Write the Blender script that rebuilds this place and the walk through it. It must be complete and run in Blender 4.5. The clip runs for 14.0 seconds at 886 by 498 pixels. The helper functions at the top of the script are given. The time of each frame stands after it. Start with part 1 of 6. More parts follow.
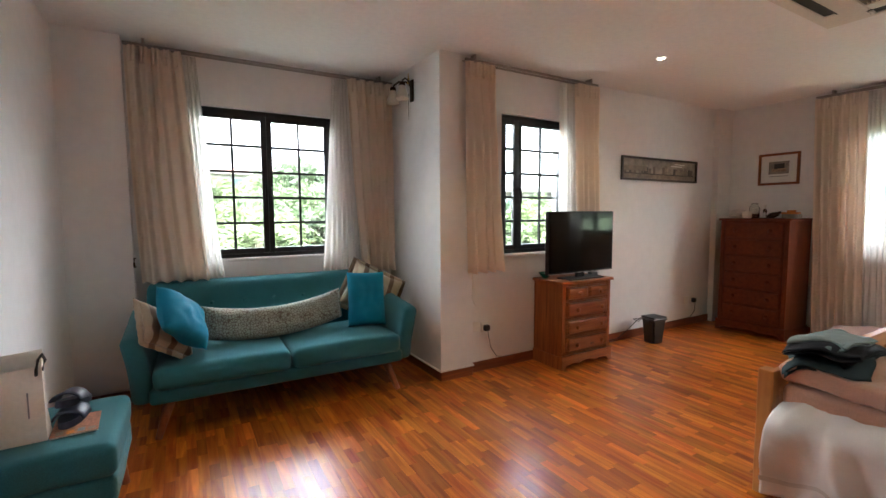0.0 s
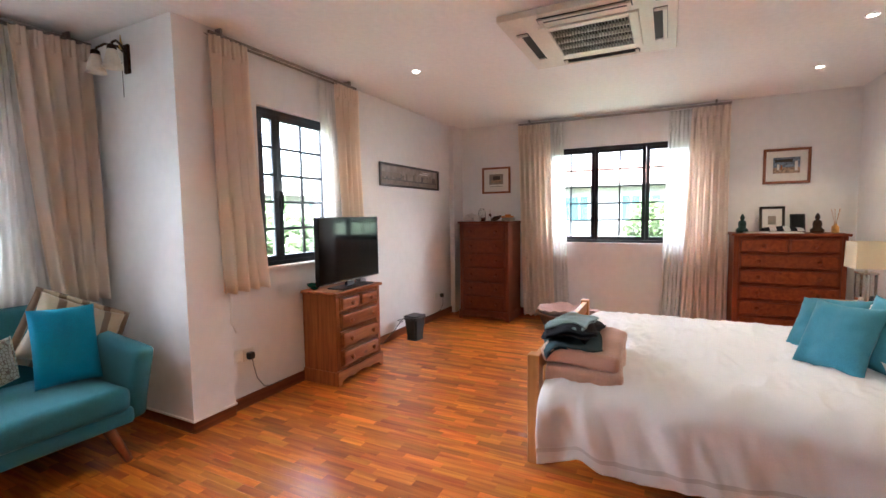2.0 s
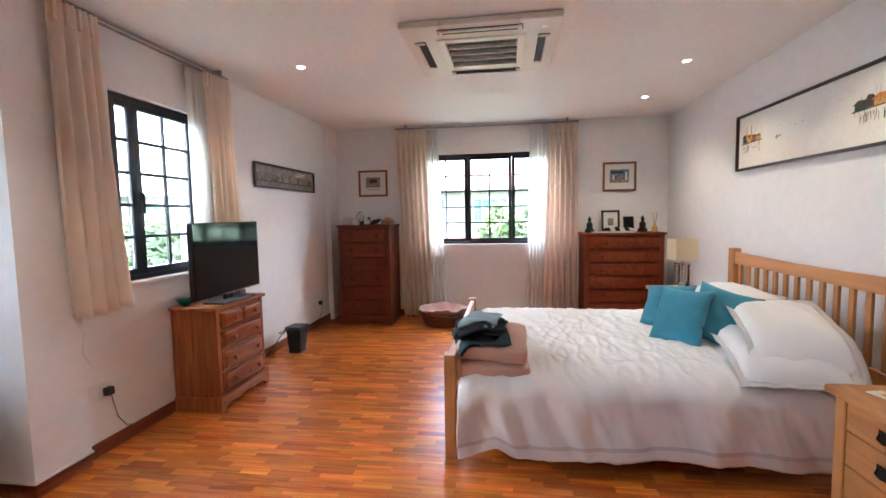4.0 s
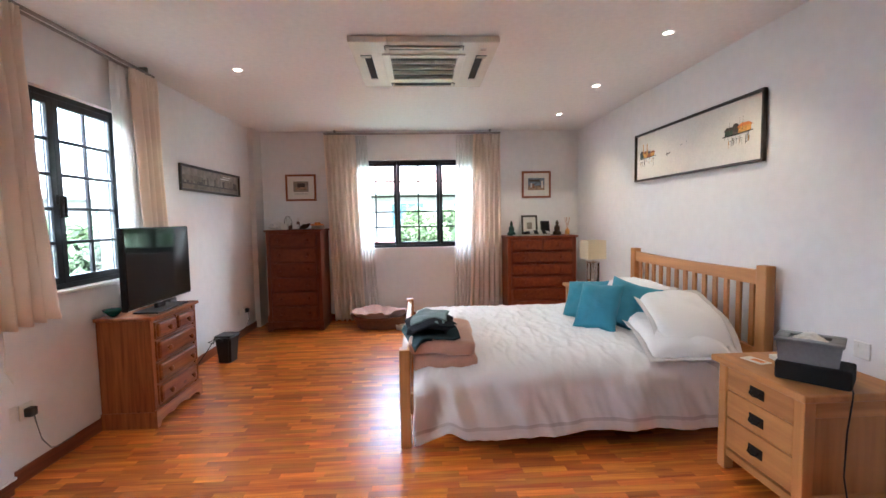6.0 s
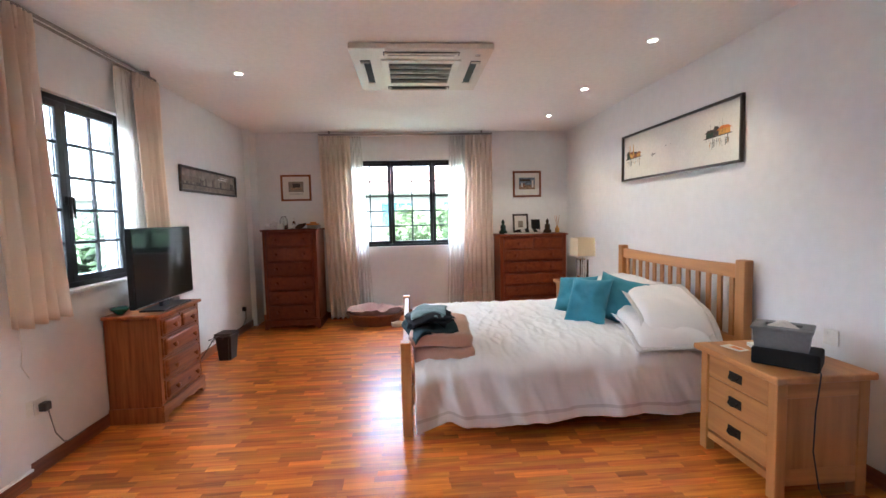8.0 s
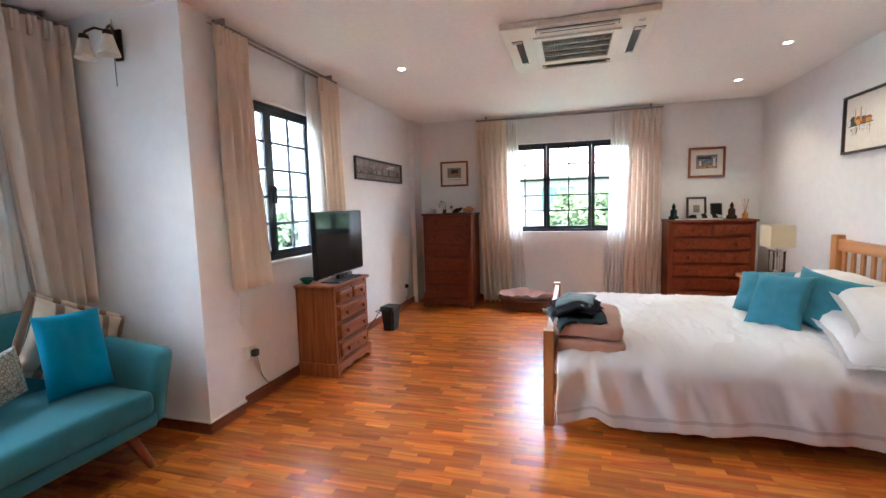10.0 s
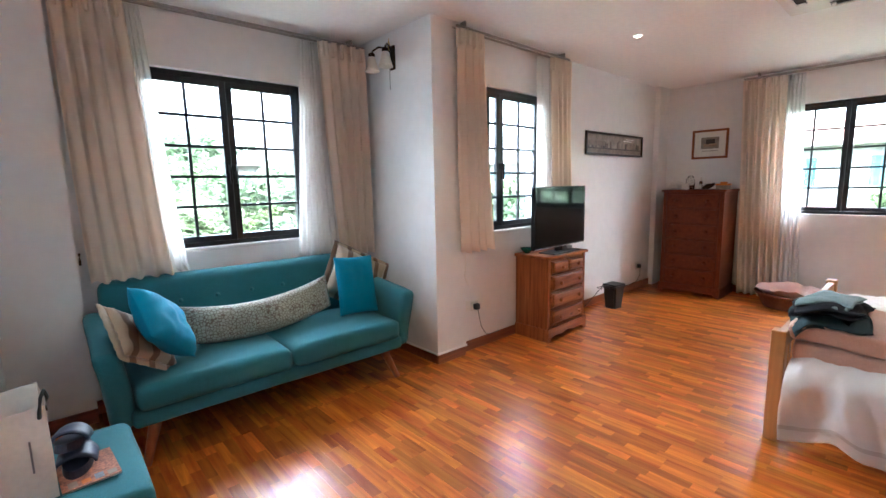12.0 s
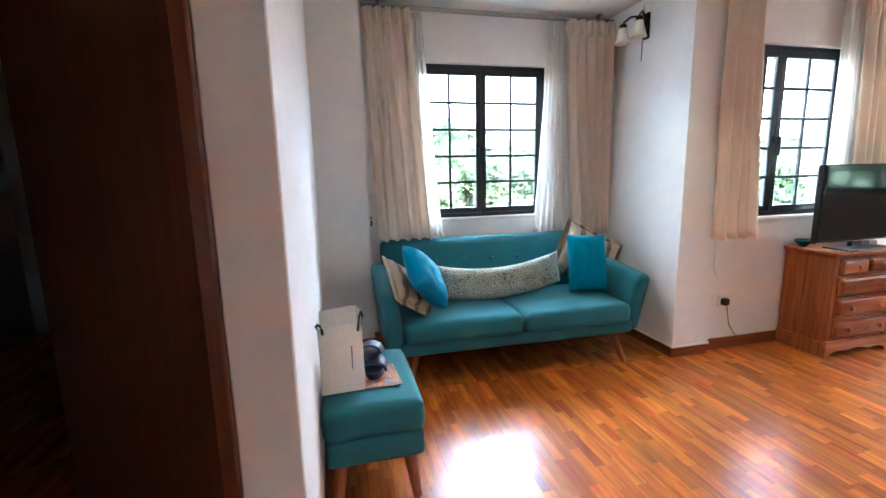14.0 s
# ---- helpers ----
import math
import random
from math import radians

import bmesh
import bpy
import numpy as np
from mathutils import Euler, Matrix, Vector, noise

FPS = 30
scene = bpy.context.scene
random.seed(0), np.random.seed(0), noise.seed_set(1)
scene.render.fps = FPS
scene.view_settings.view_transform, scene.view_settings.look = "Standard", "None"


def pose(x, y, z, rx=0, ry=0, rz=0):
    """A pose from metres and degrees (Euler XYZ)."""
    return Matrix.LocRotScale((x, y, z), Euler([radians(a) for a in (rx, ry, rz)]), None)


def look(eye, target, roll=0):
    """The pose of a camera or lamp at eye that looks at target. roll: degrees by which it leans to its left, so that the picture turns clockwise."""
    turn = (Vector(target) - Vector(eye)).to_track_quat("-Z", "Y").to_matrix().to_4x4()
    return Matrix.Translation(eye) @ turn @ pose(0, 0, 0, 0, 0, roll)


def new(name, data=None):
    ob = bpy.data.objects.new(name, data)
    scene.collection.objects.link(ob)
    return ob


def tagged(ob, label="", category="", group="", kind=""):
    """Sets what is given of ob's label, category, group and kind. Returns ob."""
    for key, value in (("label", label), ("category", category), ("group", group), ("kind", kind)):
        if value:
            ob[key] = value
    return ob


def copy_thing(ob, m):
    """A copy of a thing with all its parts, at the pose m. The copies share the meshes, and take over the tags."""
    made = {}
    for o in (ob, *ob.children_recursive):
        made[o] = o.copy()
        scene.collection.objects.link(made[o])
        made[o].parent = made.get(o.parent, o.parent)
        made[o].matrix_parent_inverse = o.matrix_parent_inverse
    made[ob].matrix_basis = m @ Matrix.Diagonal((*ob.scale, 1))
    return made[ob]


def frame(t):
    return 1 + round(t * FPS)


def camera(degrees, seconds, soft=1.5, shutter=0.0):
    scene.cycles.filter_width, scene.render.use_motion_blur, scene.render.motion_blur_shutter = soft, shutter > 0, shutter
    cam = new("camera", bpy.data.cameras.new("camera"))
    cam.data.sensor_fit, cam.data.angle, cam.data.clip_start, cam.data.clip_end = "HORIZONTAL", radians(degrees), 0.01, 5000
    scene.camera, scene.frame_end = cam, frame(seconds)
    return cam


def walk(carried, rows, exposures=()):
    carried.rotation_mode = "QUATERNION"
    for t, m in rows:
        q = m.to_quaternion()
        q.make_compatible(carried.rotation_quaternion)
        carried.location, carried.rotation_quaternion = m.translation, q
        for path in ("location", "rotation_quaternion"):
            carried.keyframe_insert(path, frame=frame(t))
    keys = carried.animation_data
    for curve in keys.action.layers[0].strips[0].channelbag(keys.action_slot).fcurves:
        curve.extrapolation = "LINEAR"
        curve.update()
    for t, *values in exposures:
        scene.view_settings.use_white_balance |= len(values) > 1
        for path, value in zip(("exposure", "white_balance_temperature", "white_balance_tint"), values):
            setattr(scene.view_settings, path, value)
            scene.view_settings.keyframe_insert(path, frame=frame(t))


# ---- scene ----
cam = camera(89.8, 14.0)
EXPOSURES = [(0.0, 5.08, 5950, 5), (1.0, 5.35, 5800, 7), (2.0, 5.66, 5550, 8), (3.0, 5.63, 5400, 8), (6.5, 5.53, 5200, 6), (9.5, 5.60, 5200, 5), (11.0, 5.69, 5250, 5), (12.5, 5.75, 5200, 3), (14.0, 5.98, 5050, 0)]
PATH = [
    (0, (-0.2, -0.005, 1.334), (0.808, 1.716, 1.176), -0.3),
    (0.5, (-0.184, 0.101, 1.311), (1.129, 1.603, 1.16), -0.4),
    (1, (-0.191, 0.192, 1.329), (1.351, 1.458, 1.179), -0.5),
    (1.5, (-0.181, 0.276, 1.338), (1.494, 1.358, 1.186), -0.7),
    (2, (-0.18, 0.354, 1.355), (1.601, 1.251, 1.203), -0.8),
    (2.5, (-0.162, 0.424, 1.346), (1.704, 1.129, 1.197), -0.9),
    (3, (-0.176, 0.5, 1.356), (1.753, 1.008, 1.203), -0.9),
    (5.5, (-0.446, 0.843, 1.38), (1.549, 0.882, 1.24), -1.1),
    (6, (-0.479, 0.871, 1.379), (1.514, 0.768, 1.24), -1.0),
    (6.5, (-0.536, 0.897, 1.375), (1.452, 0.727, 1.237), -1.1),
    (7, (-0.609, 0.952, 1.39), (1.374, 0.728, 1.256), -1.1),
    (9.5, (-0.603, 0.877, 1.359), (1.364, 1.185, 1.178), -1.6),
    (10, (-0.589, 0.847, 1.372), (1.323, 1.401, 1.178), -1.5),
    (10.5, (-0.602, 0.786, 1.364), (1.225, 1.575, 1.163), -1.3),
    (11, (-0.622, 0.667, 1.361), (1.048, 1.745, 1.14), -1.3),
    (11.5, (-0.636, 0.576, 1.378), (0.863, 1.875, 1.122), -1.3),
    (12, (-0.639, 0.494, 1.381), (0.686, 1.965, 1.097), -1.2),
    (12.5, (-0.659, 0.448, 1.378), (0.492, 2.055, 1.069), -1.0),
    (13, (-0.706, 0.449, 1.363), (0.247, 2.178, 1.042), -1.0),
    (13.5, (-0.743, 0.448, 1.361), (-0.027, 2.285, 1.024), -1.1),
    (14, (-0.783, 0.446, 1.356), (-0.306, 2.358, 1.013), -1.2),
]
walk(cam, [(t, look(eye, target, roll)) for t, eye, target, roll in PATH], EXPOSURES)

# ---- world and light ----
world = bpy.data.worlds.new("overcast_sky")
scene.world = world
world.use_nodes = True
wn = world.node_tree.nodes
wl = world.node_tree.links
sky = wn.new("ShaderNodeTexSky")
sky.sky_type = "NISHITA"
sky.sun_disc = False
sky.sun_elevation = radians(62)
sky.sun_rotation = radians(200)
sky.air_density, sky.dust_density, sky.ozone_density = 1.0, 6.0, 0.6
wn["Background"].inputs["Strength"].default_value = 0.14
haze = wn.new("ShaderNodeHueSaturation")   # thin cloud takes most of the blue out
haze.inputs["Saturation"].default_value = 0.35
wl.new(sky.outputs[0], haze.inputs["Color"])
wl.new(haze.outputs[0], wn["Background"].inputs["Color"])

sun_data = bpy.data.lights.new("sun", "SUN")
sun_data.energy, sun_data.angle, sun_data.color = 0.5, radians(14), (1.0, 0.96, 0.9)
sun = new("sun", sun_data)
sun.matrix_world = look((0, 0, 30), (4, 9, 0))


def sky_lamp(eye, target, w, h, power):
    """An added lamp out of view, standing in for high bright sky above a window's head, shining in through the opening.
    """
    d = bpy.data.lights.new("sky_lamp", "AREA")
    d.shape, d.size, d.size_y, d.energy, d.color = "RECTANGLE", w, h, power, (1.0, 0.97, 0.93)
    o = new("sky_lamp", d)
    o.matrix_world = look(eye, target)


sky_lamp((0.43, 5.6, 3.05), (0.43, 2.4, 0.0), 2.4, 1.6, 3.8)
sky_lamp((-2.1, 7.6, 3.6), (1.2, 2.6, 0.9), 2.8, 2.2, 4.0)
sky_lamp((3.6, 8.6, 3.9), (-0.6, 2.6, 0.9), 4.4, 2.4, 22.0)
sky_lamp((2.55, 4.6, 3.0), (2.55, 1.9, 0.0), 1.6, 1.2, 4.0)
sky_lamp((6.45, 0.88, 2.95), (4.9, 0.88, 0.9), 1.8, 0.9, 4.0)
sky_lamp((8.7, 5.3, 3.5), (4.4, 0.4, 0.8), 2.4, 2.0, 7.5)
sky_lamp((8.7, -3.6, 3.5), (4.6, 2.2, 0.8), 2.4, 2.0, 8.0)


def downlight_lamp(x, y, power):
    d = bpy.data.lights.new("downlight_lamp", "SPOT")
    d.energy, d.spot_size, d.spot_blend, d.shadow_soft_size, d.color = power, radians(112), 0.6, 0.03, (1.0, 0.78, 0.5)
    o = new("downlight_lamp", d)
    o.matrix_world = pose(x, y, 2.535)
    return o


# ---- materials ----
def mat(name, base, rough=0.6, metal=0.0, vary=0.08, scale=6.0, fine=60.0, bump=0.0, bump_scale=200.0, coat=0.0, sheen=0.0, hue=None, rand=0.0, spec=0.5):
    """Base colour varied at two scales, with fine relief."""
    m = bpy.data.materials.new(name)
    m.use_nodes = True
    nt = m.node_tree
    n, l = nt.nodes, nt.links
    b = n["Principled BSDF"]
    b.inputs["Metallic"].default_value = metal
    b.inputs["Coat Weight"].default_value = coat
    b.inputs["Coat Roughness"].default_value = 0.15
    b.inputs["Sheen Weight"].default_value = sheen
    b.inputs["Specular IOR Level"].default_value = spec
    tc = n.new("ShaderNodeTexCoord")
    big = n.new("ShaderNodeTexNoise")
    big.inputs["Scale"].default_value = scale
    big.inputs["Detail"].default_value = 4
    small = n.new("ShaderNodeTexNoise")
    small.inputs["Scale"].default_value = fine
    small.inputs["Detail"].default_value = 3
    l.new(tc.outputs["Object"], big.inputs["Vector"])
    l.new(tc.outputs["Object"], small.inputs["Vector"])
    add = n.new("ShaderNodeMath")
    add.operation = "MULTIPLY_ADD"
    add.inputs[1].default_value = 0.6
    l.new(big.outputs[0], add.inputs[0])
    l.new(small.outputs[0], add.inputs[2])
    ramp = n.new("ShaderNodeValToRGB")
    dark = tuple(max(0.0, c * (1 - 2.2 * vary)) for c in base)
    light = tuple(min(1.0, c * (1 + 1.6 * vary)) for c in (hue or base))
    ramp.color_ramp.elements[0].position, ramp.color_ramp.elements[1].position = 0.45, 1.15
    ramp.color_ramp.elements[0].color, ramp.color_ramp.elements[1].color = (*dark, 1), (*light, 1)
    l.new(add.outputs[0], ramp.inputs[0])
    out = ramp.outputs[0]
    if rand:
        info = n.new("ShaderNodeObjectInfo")
        hsv = n.new("ShaderNodeHueSaturation")
        mr = n.new("ShaderNodeMapRange")
        mr.inputs[3].default_value, mr.inputs[4].default_value = 1 - rand, 1 + rand
        l.new(info.outputs["Random"], mr.inputs[0])
        l.new(mr.outputs[0], hsv.inputs["Value"])
        l.new(out, hsv.inputs["Color"])
        out = hsv.outputs[0]
    l.new(out, b.inputs["Base Color"])
    rr = n.new("ShaderNodeMapRange")
    rr.inputs[3].default_value, rr.inputs[4].default_value = max(0.02, rough - 0.07), min(1.0, rough + 0.07)
    l.new(big.outputs[0], rr.inputs[0])
    l.new(rr.outputs[0], b.inputs["Roughness"])
    if bump:
        bn = n.new("ShaderNodeTexNoise")
        bn.inputs["Scale"].default_value = bump_scale
        bn.inputs["Detail"].default_value = 3
        l.new(tc.outputs["Object"], bn.inputs["Vector"])
        bu = n.new("ShaderNodeBump")
        bu.inputs["Strength"].default_value = bump
        bu.inputs["Distance"].default_value = 0.004
        l.new(bn.outputs[0], bu.inputs["Height"])
        l.new(bu.outputs[0], b.inputs["Normal"])
    return m


def wood(name, dark, light, axis=2, rough=0.35, knots=0.0, rand=0.12, coat=0.0, island=False, scale=1.0, tones=0.0, spec=0.5):
    """Wood with grain streaks along one local axis, knots, and a tone of its own for each piece."""
    m = bpy.data.materials.new(name)
    m.use_nodes = True
    nt = m.node_tree
    n, l = nt.nodes, nt.links
    b = n["Principled BSDF"]
    b.inputs["Coat Weight"].default_value = coat
    b.inputs["Coat Roughness"].default_value = 0.15
    b.inputs["Specular IOR Level"].default_value = spec
    tc = n.new("ShaderNodeTexCoord")
    if island:
        r = n.new("ShaderNodeNewGeometry").outputs["Random Per Island"]
    else:
        r = n.new("ShaderNodeObjectInfo").outputs["Random"]
    off = n.new("ShaderNodeVectorMath")
    off.operation = "MULTIPLY_ADD"
    comb = n.new("ShaderNodeCombineXYZ")
    for k in range(3):
        l.new(r, comb.inputs[k])
    off.inputs[1].default_value = (37.0, 53.0, 71.0)
    l.new(comb.outputs[0], off.inputs[0])
    l.new(tc.outputs["Object"], off.inputs[2])
    mp = n.new("ShaderNodeMapping")
    sc = [34.0 * scale, 34.0 * scale, 34.0 * scale]
    sc[axis] = 2.2 * scale
    mp.inputs["Scale"].default_value = sc
    l.new(off.outputs[0], mp.inputs["Vector"])
    g = n.new("ShaderNodeTexNoise")
    g.inputs["Scale"].default_value = 1.0
    g.inputs["Detail"].default_value = 6
    g.inputs["Distortion"].default_value = 0.6
    l.new(mp.outputs[0], g.inputs["Vector"])
    ramp = n.new("ShaderNodeValToRGB")
    ramp.color_ramp.elements[0].position, ramp.color_ramp.elements[1].position = 0.3, 0.72
    ramp.color_ramp.elements[0].color, ramp.color_ramp.elements[1].color = (*dark, 1), (*light, 1)
    l.new(g.outputs[0], ramp.inputs[0])
    col = ramp.outputs[0]
    if knots:
        mk = n.new("ShaderNodeMapping")
        ks = [9.0, 9.0, 9.0]
        ks[axis] = 4.0
        mk.inputs["Scale"].default_value = ks
        l.new(off.outputs[0], mk.inputs["Vector"])
        v = n.new("ShaderNodeTexVoronoi")
        v.inputs["Scale"].default_value = 1.0
        l.new(mk.outputs[0], v.inputs["Vector"])
        kr = n.new("ShaderNodeMapRange")
        kr.inputs[1].default_value, kr.inputs[2].default_value = 0.06, 0.16
        kr.inputs[3].default_value, kr.inputs[4].default_value = knots, 0.0
        l.new(v.outputs["Distance"], kr.inputs[0])
        mx = n.new("ShaderNodeMix")
        mx.data_type = "RGBA"
        mx.inputs["B"].default_value = (*(c * 0.35 for c in dark), 1)
        l.new(kr.outputs[0], mx.inputs["Factor"])
        l.new(col, mx.inputs["A"])
        col = mx.outputs["Result"]
    hsv = n.new("ShaderNodeHueSaturation")
    mr = n.new("ShaderNodeMapRange")
    mr.inputs[3].default_value, mr.inputs[4].default_value = 1 - rand, 1 + rand
    l.new(r, mr.inputs[0])
    l.new(mr.outputs[0], hsv.inputs["Value"])
    if tones:
        frac = n.new("ShaderNodeMath")
        frac.operation = "MULTIPLY"
        frac.inputs[1].default_value = 17.3
        l.new(r, frac.inputs[0])
        fr = n.new("ShaderNodeMath")
        fr.operation = "FRACT"
        l.new(frac.outputs[0], fr.inputs[0])
        hr = n.new("ShaderNodeMapRange")
        hr.inputs[3].default_value, hr.inputs[4].default_value = 0.5 - tones, 0.5 + tones
        l.new(fr.outputs[0], hr.inputs[0])
        l.new(hr.outputs[0], hsv.inputs["Hue"])
    l.new(col, hsv.inputs["Color"])
    l.new(hsv.outputs[0], b.inputs["Base Color"])
    rr = n.new("ShaderNodeMapRange")
    rr.inputs[3].default_value, rr.inputs[4].default_value = rough - 0.05, rough + 0.08
    l.new(g.outputs[0], rr.inputs[0])
    l.new(rr.outputs[0], b.inputs["Roughness"])
    bu = n.new("ShaderNodeBump")
    bu.inputs["Strength"].default_value = 0.06
    bu.inputs["Distance"].default_value = 0.002
    l.new(g.outputs[0], bu.inputs["Height"])
    l.new(bu.outputs[0], b.inputs["Normal"])
    return m


def cloth(name, base, weave=700.0, rough=0.9, sheen=0.3, vary=0.07, bump=0.25, translucent=0.0, clear=0.0):
    """Woven cloth, if wanted letting light through."""
    m = mat(name, base, rough, 0, vary, 5.0, 240.0, bump, weave, 0, sheen)
    if translucent or clear:
        nt = m.node_tree
        n, l = nt.nodes, nt.links
        o = n["Material Output"]
        b = n["Principled BSDF"]
        tr = n.new("ShaderNodeBsdfTranslucent")
        tr.inputs["Color"].default_value = (*(c ** 0.6 for c in base), 1)
        mx = n.new("ShaderNodeMixShader")
        mx.inputs[0].default_value = translucent
        l.new(b.outputs[0], mx.inputs[1])
        l.new(tr.outputs[0], mx.inputs[2])
        last = mx.outputs[0]
        if clear:
            tp = n.new("ShaderNodeBsdfTransparent")
            m2 = n.new("ShaderNodeMixShader")
            m2.inputs[0].default_value = clear
            l.new(last, m2.inputs[1])
            l.new(tp.outputs[0], m2.inputs[2])
            last = m2.outputs[0]
        l.new(last, o.inputs["Surface"])
    return m


def patterned(name, a, b_col, kind, scale):
    """Cloth with a woven or printed pattern of two colours in local x and z."""
    m = cloth(name, a)
    nt = m.node_tree
    n, l = nt.nodes, nt.links
    b = n["Principled BSDF"]
    old = b.inputs["Base Color"].links[0].from_socket
    tc = n["Texture Coordinate"]
    mp = n.new("ShaderNodeMapping")
    mp.inputs["Scale"].default_value = (scale, scale, scale)
    l.new(tc.outputs["Object"], mp.inputs["Vector"])
    if kind == "trellis":
        t = n.new("ShaderNodeTexVoronoi")
        t.feature = "DISTANCE_TO_EDGE"
        t.inputs["Randomness"].default_value = 0.75
        t.inputs["Scale"].default_value = 1.0
        l.new(mp.outputs[0], t.inputs["Vector"])
        src, lo, hi = t.outputs["Distance"], 0.05, 0.10
    else:
        t = n.new("ShaderNodeTexWave")
        t.bands_direction = "X"
        t.inputs["Scale"].default_value = 1.0
        t.inputs["Distortion"].default_value = 0.2
        t.inputs["Detail"].default_value = 2
        l.new(mp.outputs[0], t.inputs["Vector"])
        src, lo, hi = t.outputs[0], 0.18, 0.30
    mr = n.new("ShaderNodeMapRange")
    mr.inputs[1].default_value, mr.inputs[2].default_value = lo, hi
    l.new(src, mr.inputs[0])
    mx = n.new("ShaderNodeMix")
    mx.data_type = "RGBA"
    mx.inputs["A"].default_value = (*b_col, 1)
    l.new(mr.outputs[0], mx.inputs["Factor"])
    l.new(old, mx.inputs["B"])
    l.new(mx.outputs["Result"], b.inputs["Base Color"])
    return m


def glow(name, color, strength):
    m = bpy.data.materials.new(name)
    m.use_nodes = True
    b = m.node_tree.nodes["Principled BSDF"]
    b.inputs["Base Color"].default_value = (*color, 1)
    b.inputs["Emission Color"].default_value = (*color, 1)
    b.inputs["Emission Strength"].default_value = strength
    return m


def glass(name, tint=(1, 1, 1), rough=0.0):
    m = bpy.data.materials.new(name)
    m.use_nodes = True
    b = m.node_tree.nodes["Principled BSDF"]
    b.inputs["Base Color"].default_value = (*tint, 1)
    b.inputs["Transmission Weight"].default_value = 1.0
    b.inputs["Roughness"].default_value = rough
    b.inputs["IOR"].default_value = 1.45
    return m


WALL = mat("wall_paint", (0.83, 0.81, 0.80), 0.75, 0, 0.015, 1.3, 14, 0.0, 90)
CEIL = mat("ceiling_paint", (0.89, 0.865, 0.835), 0.85, 0, 0.02, 1.2, 25, 0.06, 150)
SKIRT = wood("skirting_wood", (0.16, 0.035, 0.012), (0.30, 0.085, 0.028), 0, 0.3, 0, 0.06)
FLOOR_DARK, FLOOR_LIGHT = (0.38, 0.076, 0.006), (0.72, 0.225, 0.024)
PLANK = wood("parquet_wood", FLOOR_DARK, FLOOR_LIGHT, 1, 0.40, 0, 0.36, 1.0, False, 1.0, 0.007)
PLANKS = wood("parquet_wood_field", FLOOR_DARK, FLOOR_LIGHT, 1, 0.40, 0, 0.36, 1.0, True, 1.0, 0.007)
for varnished in (PLANK, PLANKS):
    varnished.node_tree.nodes["Principled BSDF"].inputs["Coat IOR"].default_value = 1.5
    varnished.node_tree.nodes["Principled BSDF"].inputs["Coat Roughness"].default_value = 0.27
    varnished.node_tree.nodes["Principled BSDF"].inputs["Specular IOR Level"].default_value = 0.12
SUB = mat("floor_bedding", (0.28, 0.085, 0.02), 0.6)
BLACK = mat("black_window_steel", (0.012, 0.012, 0.015), 0.4, 0.0, 0.2, 12, 90, 0.05, 160)
PANE = glass("window_glass")
DRAPE = cloth("cream_drape", (0.93, 0.80, 0.68), 900, 0.95, 0.1, 0.02, 0.1, 0.36)
SHEER = cloth("white_sheer", (0.94, 0.92, 0.88), 900, 0.95, 0.1, 0.03, 0.1, 0.42, 0.22)
RAIL = mat("grey_rail", (0.34, 0.31, 0.29), 0.45, 0.4, 0.1)
TEAL = cloth("teal_sofa_fabric", (0.026, 0.150, 0.185), 900, 0.92, 0.1, 0.12, 0.35)
LEG = wood("sofa_leg_wood", (0.26, 0.070, 0.020), (0.42, 0.14, 0.045), 2, 0.4)
BLUE = cloth("bright_blue_velvet", (0.0, 0.205, 0.36), 500, 0.85, 0.02, 0.12, 0.25)
TURQ = cloth("turquoise_cotton", (0.055, 0.24, 0.33), 500, 0.85, 0.12, 0.12, 0.25)
BOLSTER = patterned("trellis_print", (0.36, 0.40, 0.34), (0.15, 0.125, 0.10), "trellis", 52)
PLAID = patterned("striped_weave", (0.40, 0.31, 0.215), (0.15, 0.088, 0.05), "stripe", 2.6)
PINE = wood("orange_pine", (0.21, 0.056, 0.014), (0.43, 0.140, 0.039), 0, 0.42, 0.85, 0.08, 0.0, spec=0.3)
PINE_V = wood("orange_pine_upright", (0.21, 0.056, 0.014), (0.43, 0.140, 0.039), 2, 0.42, 0.85, 0.08, 0.0, spec=0.3)
CHERRY = wood("red_stained_pine", (0.15, 0.026, 0.007), (0.26, 0.056, 0.014), 1, 0.46, 0.6, 0.08, 0.0, spec=0.25)
CHERRY_V = wood("red_stained_pine_upright", (0.15, 0.026, 0.007), (0.26, 0.056, 0.014), 2, 0.46, 0.6, 0.08, 0.0, spec=0.25)
UMBER = wood("dark_stained_pine", (0.105, 0.021, 0.006), (0.18, 0.041, 0.011), 1, 0.46, 0.25, 0.05, 0.0, spec=0.25)
UMBER_V = wood("dark_stained_pine_upright", (0.105, 0.021, 0.006), (0.18, 0.041, 0.011), 2, 0.46, 0.25, 0.05, 0.0, spec=0.25)
OAK = wood("honey_oak", (0.37, 0.145, 0.036), (0.58, 0.265, 0.080), 0, 0.42, 0.15, 0.12, 0.0, False, 0.45)
OAK_V = wood("honey_oak_upright", (0.37, 0.145, 0.036), (0.58, 0.265, 0.080), 2, 0.42, 0.15, 0.12, 0.0, False, 0.45)
OAK_Y = wood("honey_oak_long", (0.37, 0.145, 0.036), (0.58, 0.265, 0.080), 1, 0.42, 0.15, 0.12, 0.0, False, 0.45)
LINEN = cloth("white_linen", (0.80, 0.775, 0.765), 30, 0.9, 0.15, 0.02, 0.6)
